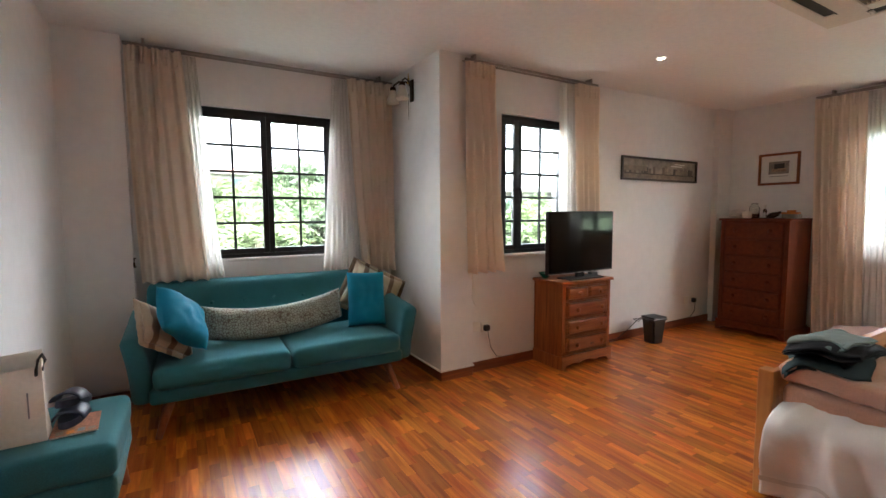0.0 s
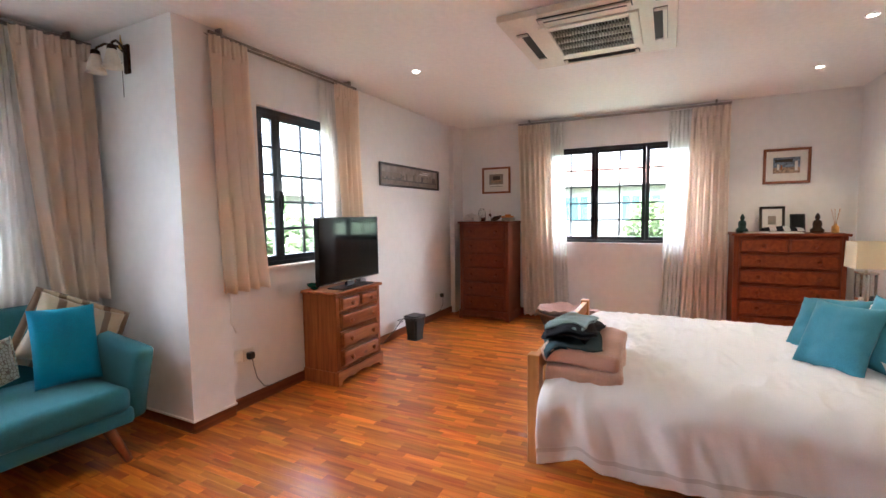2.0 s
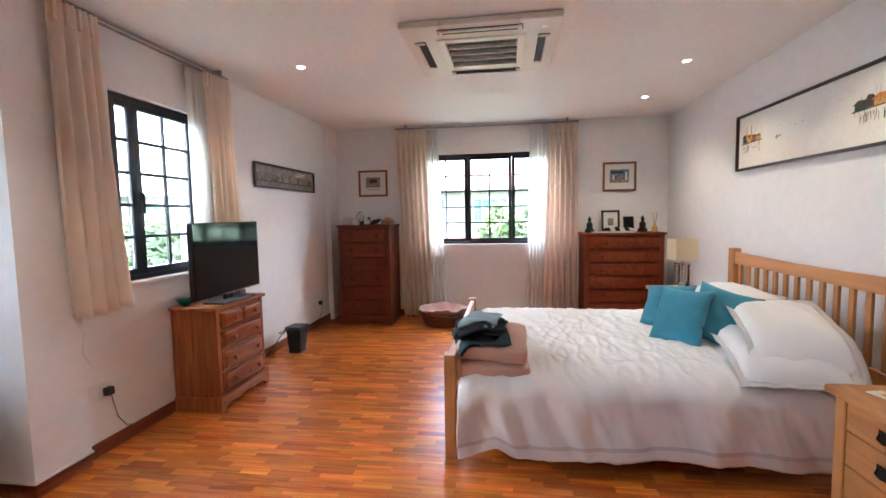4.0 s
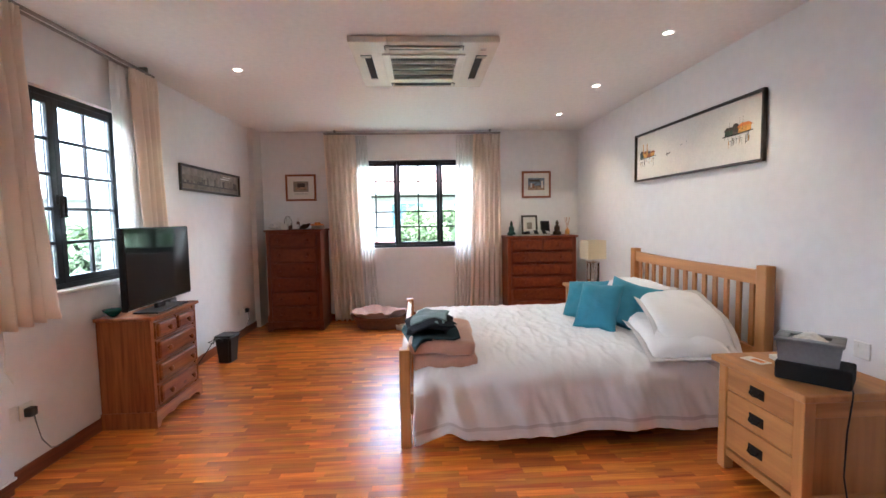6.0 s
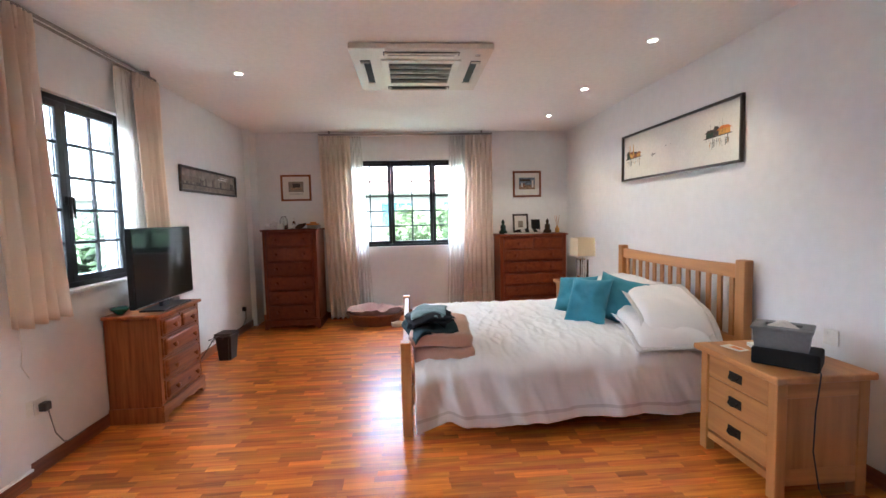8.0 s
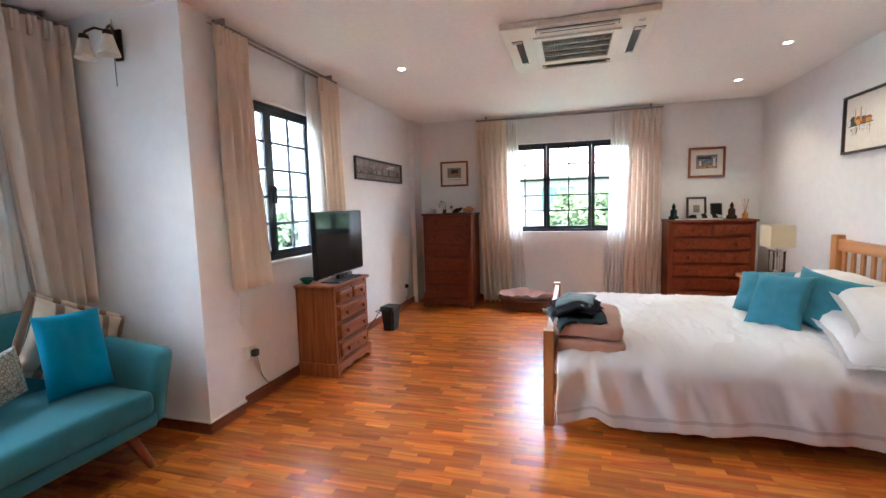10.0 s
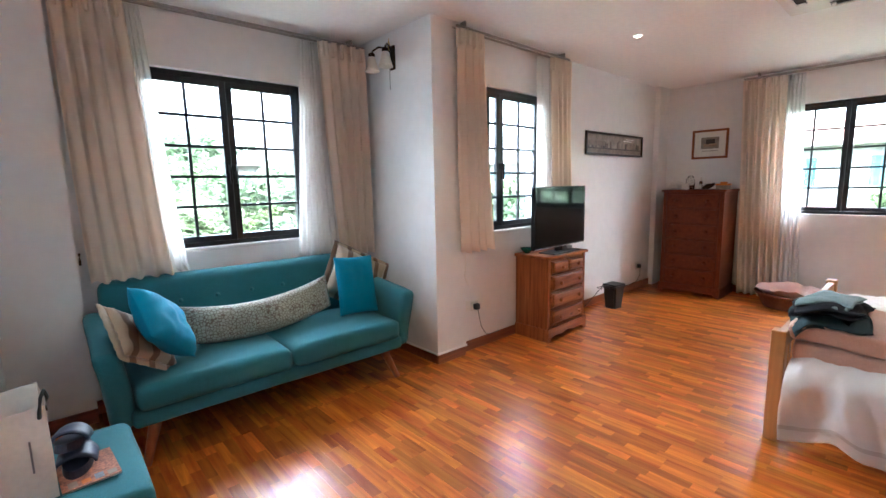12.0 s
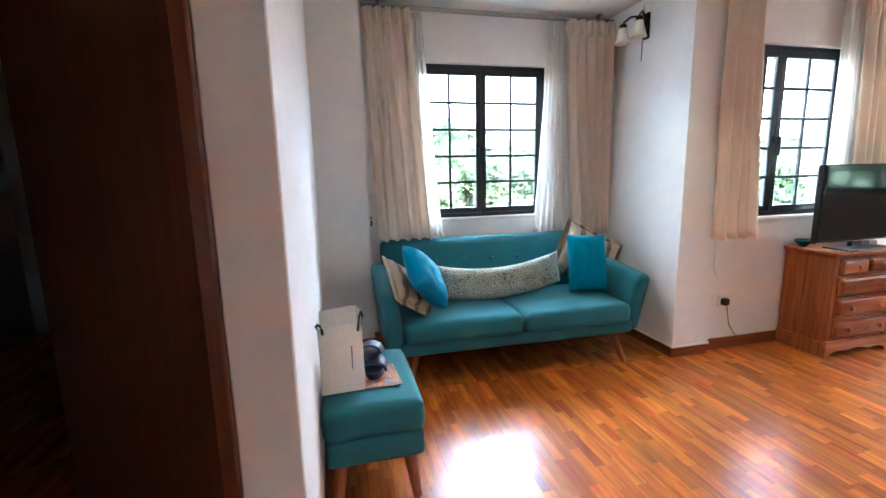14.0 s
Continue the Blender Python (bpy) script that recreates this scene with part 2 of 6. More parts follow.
BAND = cloth("grey_linen_band", (0.62, 0.59, 0.57), 800, 0.9, 0.15, 0.03, 0.15)
TOWEL = cloth("peach_towel", (0.62, 0.36, 0.26), 350, 1.0, 0.5, 0.10, 0.7)
NAVY = cloth("dark_navy_cloth", (0.007, 0.008, 0.014), 600, 0.95, 0.0)
DENIM = cloth("grey_green_cloth", (0.030, 0.055, 0.065), 600, 0.95, 0.0)
PALE = cloth("pale_grey_cloth", (0.17, 0.225, 0.225), 600, 0.95, 0.05)
TVBLACK = mat("tv_screen", (0.004, 0.004, 0.005), 0.06, 0, 0.0, 0.5, 1.0, 0, 200, 0.0, 0, None, 0, 0.28)
TVCASE = mat("tv_case", (0.008, 0.008, 0.009), 0.4, spec=0.3)
PLASTIC = mat("black_plastic", (0.013, 0.013, 0.014), 0.42, 0, 0.1, 20, 120, 0.06, 300)
WHITE = mat("white_plastic", (0.78, 0.75, 0.70), 0.4, 0, 0.03)
ACWHITE = mat("aged_white_plastic", (0.74, 0.69, 0.60), 0.42, 0, 0.03)
ACGREY = mat("grey_grille_plastic", (0.30, 0.27, 0.23), 0.5, 0, 0.05)
# near-black that stands in for the shade inside the vents
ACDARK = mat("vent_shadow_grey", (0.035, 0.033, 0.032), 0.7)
STEEL = mat("brushed_steel", (0.6, 0.58, 0.55), 0.28, 1.0, 0.05)
IRON = mat("black_iron", (0.02, 0.018, 0.017), 0.45, 0.7, 0.2, 20, 90, 0.1, 300)
BRONZE = mat("dark_bronze", (0.05, 0.028, 0.016), 0.4, 0.8, 0.2)
BRASS = mat("brass", (0.55, 0.36, 0.12), 0.3, 1.0)
FROST = mat("frosted_cream_glass", (0.74, 0.68, 0.58), 0.35, 0, 0.03)
WICKER = mat("brown_wicker", (0.14, 0.055, 0.025), 0.7, 0, 0.3, 30, 160, 0.6, 160)
BOXBLACK = cloth("black_box_cloth", (0.010, 0.010, 0.011), 500, 0.85, 0.0)
PINK = cloth("pale_pink_blanket", (0.66, 0.46, 0.42), 400)
PAPER = mat("paper", (0.78, 0.74, 0.68), 0.8, 0, 0.03)
BAGPAPER = mat("cream_card", (0.80, 0.76, 0.68), 0.65, 0, 0.03)
RIBBON = mat("black_ribbon", (0.012, 0.012, 0.012), 0.6)
INK = mat("dark_ink", (0.06, 0.05, 0.045), 0.8)
OCHRE = mat("ochre_paint", (0.58, 0.30, 0.07), 0.8, 0, 0.2, 30)
RUST = mat("rust_paint", (0.30, 0.10, 0.03), 0.8, 0, 0.2, 30)
GREENINK = mat("green_black_paint", (0.035, 0.06, 0.045), 0.8, 0, 0.2, 30)
SEPIA = mat("sepia_print", (0.20, 0.155, 0.12), 0.6, 0, 0.2, 5, 18)
SEPIAMID = mat("sepia_print_mid", (0.12, 0.090, 0.068), 0.6, 0, 0.25, 6, 22)
SEPIADARK = mat("sepia_print_dark", (0.07, 0.055, 0.045), 0.6, 0, 0.4, 12, 60)
SEPIALIGHT = mat("sepia_print_light", (0.27, 0.225, 0.18), 0.6, 0, 0.2, 4, 15)
FRAMEDARK = wood("dark_frame_wood", (0.018, 0.011, 0.008), (0.045, 0.026, 0.018), 0, 0.35)
FRAMERED = wood("red_frame_wood", (0.20, 0.055, 0.018), (0.34, 0.11, 0.038), 1, 0.35)
PHOTOBLUE = mat("blue_grey_photo", (0.16, 0.20, 0.25), 0.5, 0, 0.4, 40)
PHOTOBROWN = mat("brown_photo", (0.33, 0.22, 0.14), 0.5, 0, 0.4, 40)
JADE = mat("green_black_bronze", (0.010, 0.035, 0.03), 0.35, 0.5, 0.2, 30)
ORANGE = mat("orange_paint", (0.62, 0.20, 0.03), 0.6)
BAGPLASTIC = mat("white_crinkled_plastic", (0.75, 0.73, 0.70), 0.35, 0, 0.03, 6, 60, 0.5, 40)
SHADE = cloth("cream_lamp_shade", (0.82, 0.70, 0.48), 700, 0.9, 0.1, 0.03, 0.1, 0.35)
CLEAR = glass("clear_glass", (0.95, 0.97, 0.96))
GREYBOX = mat("grey_painted_box", (0.20, 0.20, 0.205), 0.55, 0, 0.05)
NAVYRUB = mat("navy_rubber", (0.010, 0.014, 0.038), 0.5, 0, 0.1)
SILVERINK = mat("silver_print", (0.6, 0.58, 0.5), 0.4, 0.0)
MAGA = mat("magazine_cover", (0.30, 0.12, 0.07), 0.4, 0, 0.5, 40, 120)
BULB = glow("lit_lamp", (1.0, 0.86, 0.62), 1.6)
DOOR = wood("dark_mahogany", (0.10, 0.027, 0.010), (0.19, 0.055, 0.02), 2, 0.4, 0, 0.05)
GREENPL = mat("green_glaze", (0.01, 0.09, 0.06), 0.2)


# ---- building helpers ----
def box(bm, x0, x1, y0, y1, z0, z1, bevel=0.0, seg=1):
    r = bmesh.ops.create_cube(bm, size=1.0, matrix=Matrix.LocRotScale(((x0 + x1) / 2, (y0 + y1) / 2, (z0 + z1) / 2), None, (abs(x1 - x0), abs(y1 - y0), abs(z1 - z0))))
    if bevel:
        es = list({e for v in r["verts"] for e in v.link_edges})
        bmesh.ops.bevel(bm, geom=es, offset=bevel, segments=seg, affect="EDGES", profile=0.5)
    return bm


def boxes(*rows, bevel=0.0, seg=1):
    bm = bmesh.new()
    for r in rows:
        box(bm, *r, bevel=bevel, seg=seg)
    return bm


def lathe(profile, n=20, x=0.0, y=0.0):
    """A turned body: rows of (radius, z) round the upright axis."""
    bm = bmesh.new()
    rings = []
    for r, z in profile:
        rings.append([bm.verts.new((x + r * math.cos(2 * math.pi * k / n), y + r * math.sin(2 * math.pi * k / n), z)) for k in range(n)])
    for a, b in zip(rings, rings[1:]):
        for k in range(n):
            bm.faces.new((a[k], a[(k + 1) % n], b[(k + 1) % n], b[k]))
    bm.faces.new(rings[0][::-1])
    bm.faces.new(rings[-1])
    return bm


def tube(points, r, n=8, r_end=None):
    """A round rod through points."""
    bm = bmesh.new()
    pts = [Vector(p) for p in points]
    rings = []
    for i, p in enumerate(pts):
        d = (pts[min(i + 1, len(pts) - 1)] - pts[max(i - 1, 0)]).normalized()
        a = d.orthogonal().normalized() if abs(d.z) < 0.95 else d.cross(Vector((0, 1, 0))).normalized()
        if abs(d.z) < 0.95:
            a = d.cross(Vector((0, 0, 1))).normalized()
        b = d.cross(a)
        rr = r + ((r_end if r_end is not None else r) - r) * i / max(1, len(pts) - 1)
        rings.append([bm.verts.new(p + rr * (math.cos(2 * math.pi * k / n) * a + math.sin(2 * math.pi * k / n) * b)) for k in range(n)])
    for a, b in zip(rings, rings[1:]):
        for k in range(n):
            bm.faces.new((a[k], a[(k + 1) % n], b[(k + 1) % n], b[k]))
    bm.faces.new(rings[0][::-1])
    bm.faces.new(rings[-1])
    bmesh.ops.recalc_face_normals(bm, faces=bm.faces)
    return bm


def part(name, bm, material, parent=None, label="", smooth=False, at=None):
    me = bpy.data.meshes.new(name)
    bm.normal_update()
    bm.to_mesh(me)
    bm.free()
    me.materials.append(material)
    if smooth:
        me.polygons.foreach_set("use_smooth", [True] * len(me.polygons))
    ob = new(name, me)
    if parent:
        ob.parent = parent
    if at is not None:
        ob.matrix_basis = at
    if label:
        tagged(ob, label)
    return ob


def thing(name, label, category, m, group="", kind=""):
    ob = new(name)
    ob.empty_display_size = 0.1
    ob.matrix_basis = m
    return tagged(ob, label, category, group, kind)


def structure(name, bm, material, label, category="wall"):
    return tagged(part(name, bm, material), label, category, "", "structure")


def grid(nu, nv, f):
    """A sheet of nu x nv cells; f gives a point for u, v in 0..1."""
    bm = bmesh.new()
    vs = [[bm.verts.new(f(i / nu, j / nv)) for j in range(nv + 1)] for i in range(nu + 1)]
    for i in range(nu):
        for j in range(nv):
            bm.faces.new((vs[i][j], vs[i + 1][j], vs[i + 1][j + 1], vs[i][j + 1]))
    return bm


def n3(x, y, z=0.0):
    return noise.noise(Vector((x, y, z)))


def cushion_mesh(w, h, t, seed=0.0, sag=0.0, n=22, crumple=0.012, pinch=0.10):
    """A stuffed cushion in local x (width) and z (height), thick in y."""
    bm = bmesh.new()
    sides = []
    for s in (-1, 1):
        vs = []
        for i in range(n + 1):
            row = []
            for j in range(n + 1):
                u, v = 2 * i / n - 1, 2 * j / n - 1
                prof = (max(0.0, 1 - abs(u) ** 3.0) ** 0.5) * (max(0.0, 1 - abs(v) ** 3.0) ** 0.5)
                ax = 1 - pinch * (1 - v * v) * 0.5 * abs(u) ** 3
                az = 1 - pinch * (1 - u * u) * 0.5 * abs(v) ** 3
                x, z = u * w / 2 * az ** 0 * ax, v * h / 2 * az
                d = crumple * (n3(x * 7 + seed, z * 7, s) + 0.5 * n3(x * 17, z * 17 + seed, s * 3)) * (0.3 + prof)
                y = s * (t / 2 * prof + 0.002) + d + sag * (u * u - 0.3)
                row.append(bm.verts.new((x, y, z + h / 2)))
            vs.append(row)
        for i in range(n):
            for j in range(n):
                q = (vs[i][j], vs[i + 1][j], vs[i + 1][j + 1], vs[i][j + 1])
                bm.faces.new(q if s < 0 else q[::-1])
        sides.append(vs)
    a, b = sides
    border = [(i, 0) for i in range(n)] + [(n, j) for j in range(n)] + [(n - i, n) for i in range(n)] + [(0, n - j) for j in range(n)]
    for k in range(len(border)):
        p, q = border[k], border[(k + 1) % len(border)]
        bm.faces.new((a[q[0]][q[1]], a[p[0]][p[1]], b[p[0]][p[1]], b[q[0]][q[1]]))
    return bm


def round_box(w, d, h, r=0.05, seed=0.0, puff=0.02, n=14, rough=0.004):
    """An upholstered block standing on z = 0, centred in x and y, with rounded edges and a puffed top."""
    bm = bmesh.new()
    bmesh.ops.create_cube(bm, size=1.0, matrix=Matrix.LocRotScale((0, 0, h / 2), None, (w, d, h)))
    bmesh.ops.bevel(bm, geom=list(bm.edges), offset=r, segments=4, affect="EDGES", profile=0.55)
    bmesh.ops.subdivide_edges(bm, edges=[e for e in bm.edges if e.calc_length() > 0.09], cuts=6, use_grid_fill=True)
    for v in bm.verts:
        u, q = 2 * v.co.x / w, 2 * v.co.y / d
        if v.co.z > h * 0.6:
            v.co.z += puff * max(0, 1 - u * u) * max(0, 1 - q * q)
        v.co += rough * Vector((n3(v.co.x * 6 + seed, v.co.y * 6, v.co.z * 6), n3(v.co.y * 6, v.co.z * 6 + seed, v.co.x * 6), n3(v.co.z * 5 + seed, v.co.x * 7, v.co.y * 6)))
    return bm


# ---- setting: the room ----
XE, YN, YB, YS, H = 5.65, 3.03, 3.92, -1.34, 2.56
E0, E1 = -0.03, 1.79      # east window, along y
T0, T1 = 2.155, 2.935     # window by the television, along x
S0, S1 = -0.125, 0.99     # bay window, along x
Z0, Z1 = 0.980, 2.178     # sill and head

structure("wall_east", boxes((XE, XE + 0.2, YS - 0.2, E0, 0, H), (XE, XE + 0.2, E1, YN + 0.2, 0, H), (XE, XE + 0.2, E0, E1, 0, Z0), (XE, XE + 0.2, E0, E1, Z1, H)), WALL, "white painted plaster wall with a window opening")
structure("wall_north", boxes((1.82, T0, YN, YN + 0.2, 0, H), (T1, XE, YN, YN + 0.2, 0, H), (T0, T1, YN, YN + 0.2, 0, Z0), (T0, T1, YN, YN + 0.2, Z1, H)), WALL, "white painted plaster wall behind the television")
structure("wall_bay", boxes((-0.51, S0, YB, YB + 0.12, 0, H), (S1, 1.515, YB, YB + 0.12, 0, H), (S0, S1, YB, YB + 0.12, 0, Z0), (S0, S1, YB, YB + 0.12, Z1, H)), WALL, "white painted plaster wall behind the sofa")
structure("wall_bay_side", boxes((-1.015, -0.51, 3.80, YB + 0.12, 0, H)), WALL, "white painted wall pier beside the curtain")
structure("pillar", boxes((1.515, 1.82, 2.965, YB + 0.12, 0.082, H), (1.508, 1.826, 2.957, YB, 0.082, 0.094)), WALL, "white painted pillar with a small lip above the skirting", "pillar")
structure("corner_pilaster", boxes((5.36, XE, 2.965, YN, 0, H)), WALL, "shallow white boxed corner of the room", "pillar")
structure("wall_south", boxes((-3.4, XE, YS - 0.2, YS, 0, H)), WALL, "white painted plaster wall behind the bed head")
structure("wall_west_partition", boxes((-1.015, -0.88, 1.42, 3.80, 0, H), bevel=0.004), WALL, "white painted partition wall beside the ottoman")
structure("wall_door", boxes((-3.4, -1.86, 1.42, 1.555, 0, H), (-1.86, -1.015, 1.42, 1.555, 2.08, H)), WALL, "white painted wall with a doorway")
structure("wall_west", boxes((-3.6, -3.4, YS - 0.2, 5.2, 0, H)), WALL, "plain white wall closing the room")
structure("wall_back_room", boxes((-3.4, -1.015, 5.0, 5.2, 0, H)), WALL, "plain white wall of the next room")
structure("wall_back_room_side", boxes((-1.015, -0.95, YB + 0.12, 5.2, 0, H)), WALL, "plain white wall of the next room")
structure("ceiling", boxes((-3.6, XE + 0.2, YS - 0.2, YN + 0.2, H, H + 0.15), (-3.6, 1.82, YN + 0.2, YB + 0.12, H, H + 0.15), (-3.6, -0.95, YB + 0.12, 5.2, H, H + 0.15)), CEIL, "off-white painted flat ceiling", "ceiling")

SK = 0.085
for nm, b in (("baseboard_east", (XE - 0.014, XE, YS, YN, 0, SK)), ("baseboard_north", (1.826, XE - 0.014, YN - 0.014, YN, 0, SK)),
              ("baseboard_bay", (-0.51, 1.505, YB - 0.014, YB, 0, SK)), ("baseboard_bay_side", (-0.88, -0.51, 3.786, 3.80, 0, SK)),
              ("baseboard_south", (-3.4, XE - 0.014, YS, YS + 0.014, 0, SK)), ("baseboard_partition", (-0.88, -0.866, 1.42, 3.786, 0, SK)),
              ("baseboard_pillar_front", (1.525, 1.826, 2.972, 2.985, 0, 0.082)), ("baseboard_pillar_side", (1.522, 1.535, 2.985, YB - 0.014, 0, 0.082))):
    structure(nm, boxes(b, bevel=0.003), SKIRT, "reddish brown varnished wooden skirting board", "baseboard")
structure("pillar_core", boxes((1.535, 1.82, 2.985, YB + 0.12, 0, 0.082)), WALL, "white pillar foot behind the skirting", "pillar")


def window(name, horizontal, a0, a1, plane, cuts, label):
    """A black steel casement: outer frame, leaves between the cuts, glazing bars, panes and handles.
    horizontal: runs along x (else along y). cuts: (from, to, columns) of each leaf."""
    root = thing(name, label, "window", Matrix(), "", "structure")

    def bx(p0, p1, d0, d1, z0, z1):
        return (p0, p1, plane + d0, plane + d1, z0, z1) if horizontal else (plane + d0, plane + d1, p0, p1, z0, z1)
    f = 0.035
    part("window_frame", boxes(bx(a0, a1, 0, 0.05, Z0, Z0 + f), bx(a0, a1, 0, 0.05, Z1 - f, Z1), bx(a0, a0 + f, 0, 0.05, Z0 + f, Z1 - f), bx(a1 - f, a1, 0, 0.05, Z0 + f, Z1 - f), bevel=0.003), BLACK, root)
    for (c0, c1, cols) in cuts:
        s = 0.042
        zb, zt = Z0 + f + 0.002, Z1 - f - 0.002
        leaf = part("casement", boxes(bx(c0, c0 + s, -0.012, 0.03, zb, zt), bx(c1 - s, c1, -0.012, 0.03, zb, zt), bx(c0 + s, c1 - s, -0.012, 0.03, zb, zb + s), bx(c0 + s, c1 - s, -0.012, 0.03, zt - s, zt), bevel=0.003), BLACK, root)
        gw, gh = (c1 - c0 - 2 * s) / cols, (zt - zb - 2 * s) / 5
        for k in range(1, cols):
            p = c0 + s + k * gw
            part("glazing_bar", boxes(bx(p - 0.010, p + 0.010, -0.004, 0.02, zb + s, zt - s), bevel=0.002), BLACK, leaf)
        for k in range(1, 5):
            z = zb + s + k * gh
            part("glazing_bar", boxes(bx(c0 + s, c1 - s, -0.006, 0.022, z - 0.010, z + 0.010), bevel=0.002), BLACK, leaf)
        for i in range(cols):
            for k in range(5):
                p, z = c0 + s + i * gw, zb + s + k * gh
                o = part("pane", boxes(bx(p + 0.004, p + gw - 0.004, 0.006, 0.010, z + 0.004, z + gh - 0.004)), PANE, leaf)
                o.visible_shadow = False
    for (c0, c1, cols), (d0, d1, _) in zip(cuts, cuts[1:]):
        for side in (-1, 1):
            p = c1 + 0.002 + side * 0.018
            part("window_handle", boxes(bx(p - 0.008, p + 0.008, -0.03, -0.012, 1.50, 1.56), bx(p - 0.006, p + 0.006, -0.044, -0.03, 1.42, 1.555), bevel=0.003), IRON, root, "black iron casement handle")
    part("window_sill", boxes(bx(a0 - 0.002, a1 + 0.002, -0.062, 0.0, Z0 - 0.02, Z0 + 0.004), bevel=0.004), WALL, root, "white painted sill ledge")
    return root


third = (E1 - E0 - 0.07) / 3
window("window_1", False, E0, E1, XE + 0.06, [(E0 + 0.035 + k * third + 0.001, E0 + 0.035 + (k + 1) * third - 0.001, 2) for k in range(3)], "black steel three-leaf casement window, closed, overlooking a house")
window("window_2", True, T0, T1, YN + 0.045, [(T0 + 0.036, 2.363, 1), (2.365, T1 - 0.036, 2)], "black steel casement window with a narrow side leaf")
mid = (S0 + S1) / 2
window("window_3", True, S0, S1, YB + 0.055, [(S0 + 0.036, mid - 0.001, 2), (mid + 0.001, S1 - 0.036, 2)], "black steel two-leaf casement window above the sofa")


# ---- doorway beside the partition ----
door = thing("door_1", "dark mahogany door standing half open in its doorway", "door", pose(-1.052, 1.50, 0, 0, 0, 138), "", "structure")
part("door_leaf", boxes((0, 0.78, -0.02, 0.02, 0.008, 2.03), bevel=0.003), DOOR, door)
structure("door_frame_1", boxes((-1.05, -1.015, 1.40, 1.575, 0, 2.08), (-1.86, -1.825, 1.40, 1.575, 0, 2.08), (-1.825, -1.05, 1.40, 1.575, 2.045, 2.08), bevel=0.004), DOOR, "dark mahogany door lining", "door frame")


# ---- curtains ----
def drape(name, label, along_x, plane, top, bottom, z_top, z_bot, folds, material, depth=0.035, seed=0.0, group="curtains", header=True, front=-1):
    """A hanging cloth between (from, to) at the top and at the bottom, with deep uneven folds and a pinched heading."""
    nu, nv = folds * 10, 30

    def f(u, v):
        z = z_bot + (z_top - z_bot) * v
        # heading cloth is gathered flat, folds open lower down
        a = bottom[0] + (top[0] - bottom[0]) * v ** 0.8
        b = bottom[1] + (top[1] - bottom[1]) * v ** 0.8
        uu = u + 0.02 * n3(u * 5 + seed, v * 1.3, seed)
        p = a + (b - a) * uu
        ph = 2 * math.pi * folds * u + 2.4 * n3(u * 2.3 + seed, v * 1.1, 3.0) * (1 - 0.7 * v)
        amp = depth * (0.85 + 0.8 * n3(u * 4, seed, v * 1.2)) * (1.0 if v < 0.9 else 1.0 - 4.5 * (v - 0.9))
        d = amp * math.sin(ph) + 0.10 * amp * math.sin(2.0 * ph + seed) + 0.006 * n3(p * 6, z * 2, seed)
        if header and v > 0.93:
            d += 0.010 * math.sin(2 * math.pi * folds * 2 * u)
        zz = z + (0.006 * math.sin(ph) if v == 0 else 0.0)
        return (p, plane + front * -d, zz) if along_x else (plane + front * -d, p, zz)
    bm = grid(nu, nv, f)
    root = thing(name, label, "curtain", Matrix(), group)
    ob = part("cloth", bm, material, root, "", True)
    so = ob.modifiers.new("thick", "SOLIDIFY")
    so.thickness = 0.003
    if header:
        for k in range(folds):
            u = (k + 0.5) / folds
            p = top[0] + (top[1] - top[0]) * u
            b = (p - 0.010, p + 0.010, plane - 0.014, plane + 0.014, z_top - 0.11, z_top + 0.004)
            if not along_x:
                b = (b[2], b[3], b[0], b[1], b[4], b[5])
            part("pinch_pleat", boxes(b, bevel=0.007, seg=2), material, root)
    return root


def curtain_rail(label, along_x, plane, a0, a1, z):
    root = thing("curtain_rail", label, "curtain rail", Matrix(), "curtain rails")
    def bx(p0, p1, d0, d1, za, zb):
        return (p0, p1, plane + d0, plane + d1, za, zb) if along_x else (plane + d0, plane + d1, p0, p1, za, zb)
    part("track", boxes(bx(a0, a1, -0.009, 0.009, z, z + 0.016), bx(a0, a1, 0.045, 0.06, z, z + 0.014), bevel=0.002), RAIL, root)
    for k in (0.06, 0.94):
        p = a0 + (a1 - a0) * k
        part("bracket", boxes(bx(p - 0.008, p + 0.008, -0.006, 0.066, z + 0.016, H - 0.001), bevel=0.001), RAIL, root)


CR = "cream pleated curtain drawn aside"
SH = "white sheer curtain gathered aside"
ZT = 2.495
curtain_rail("grey metal double curtain rail on the ceiling above the sofa", True, 3.80, -0.50, 1.50, 2.505)
curtain_rail("grey metal double curtain rail on the ceiling by the television", True, 2.92, 1.72, 3.19, 2.505)
curtain_rail("grey metal double curtain rail on the ceiling above the east window", False, 5.54, -0.24, 2.11, 2.505)
drape("curtain", CR + ", ending above the sofa back", True, 3.78, (-0.495, -0.15), (-0.46, -0.03), ZT, 0.85, 5, DRAPE, 0.040, 1.0)
drape("curtain", CR + ", tucked behind the sofa cushions", True, 3.77, (1.07, 1.485), (1.19, 1.49), ZT, 0.82, 5, DRAPE, 0.040, 2.0)
drape("sheer_curtain", SH + " above the sofa", True, 3.845, (-0.17, -0.06), (-0.12, 0.075), ZT, 0.85, 4, SHEER, 0.018, 3.0, "sheers", False)
drape("sheer_curtain", SH + " above the sofa", True, 3.845, (0.96, 1.10), (0.84, 1.20), ZT, 0.83, 6, SHEER, 0.018, 4.0, "sheers", False)
drape("curtain", CR + ", short, beside the pillar", True, 2.905, (1.715, 1.985), (1.745, 2.10), ZT, 0.86, 4, DRAPE, 0.036, 5.0)
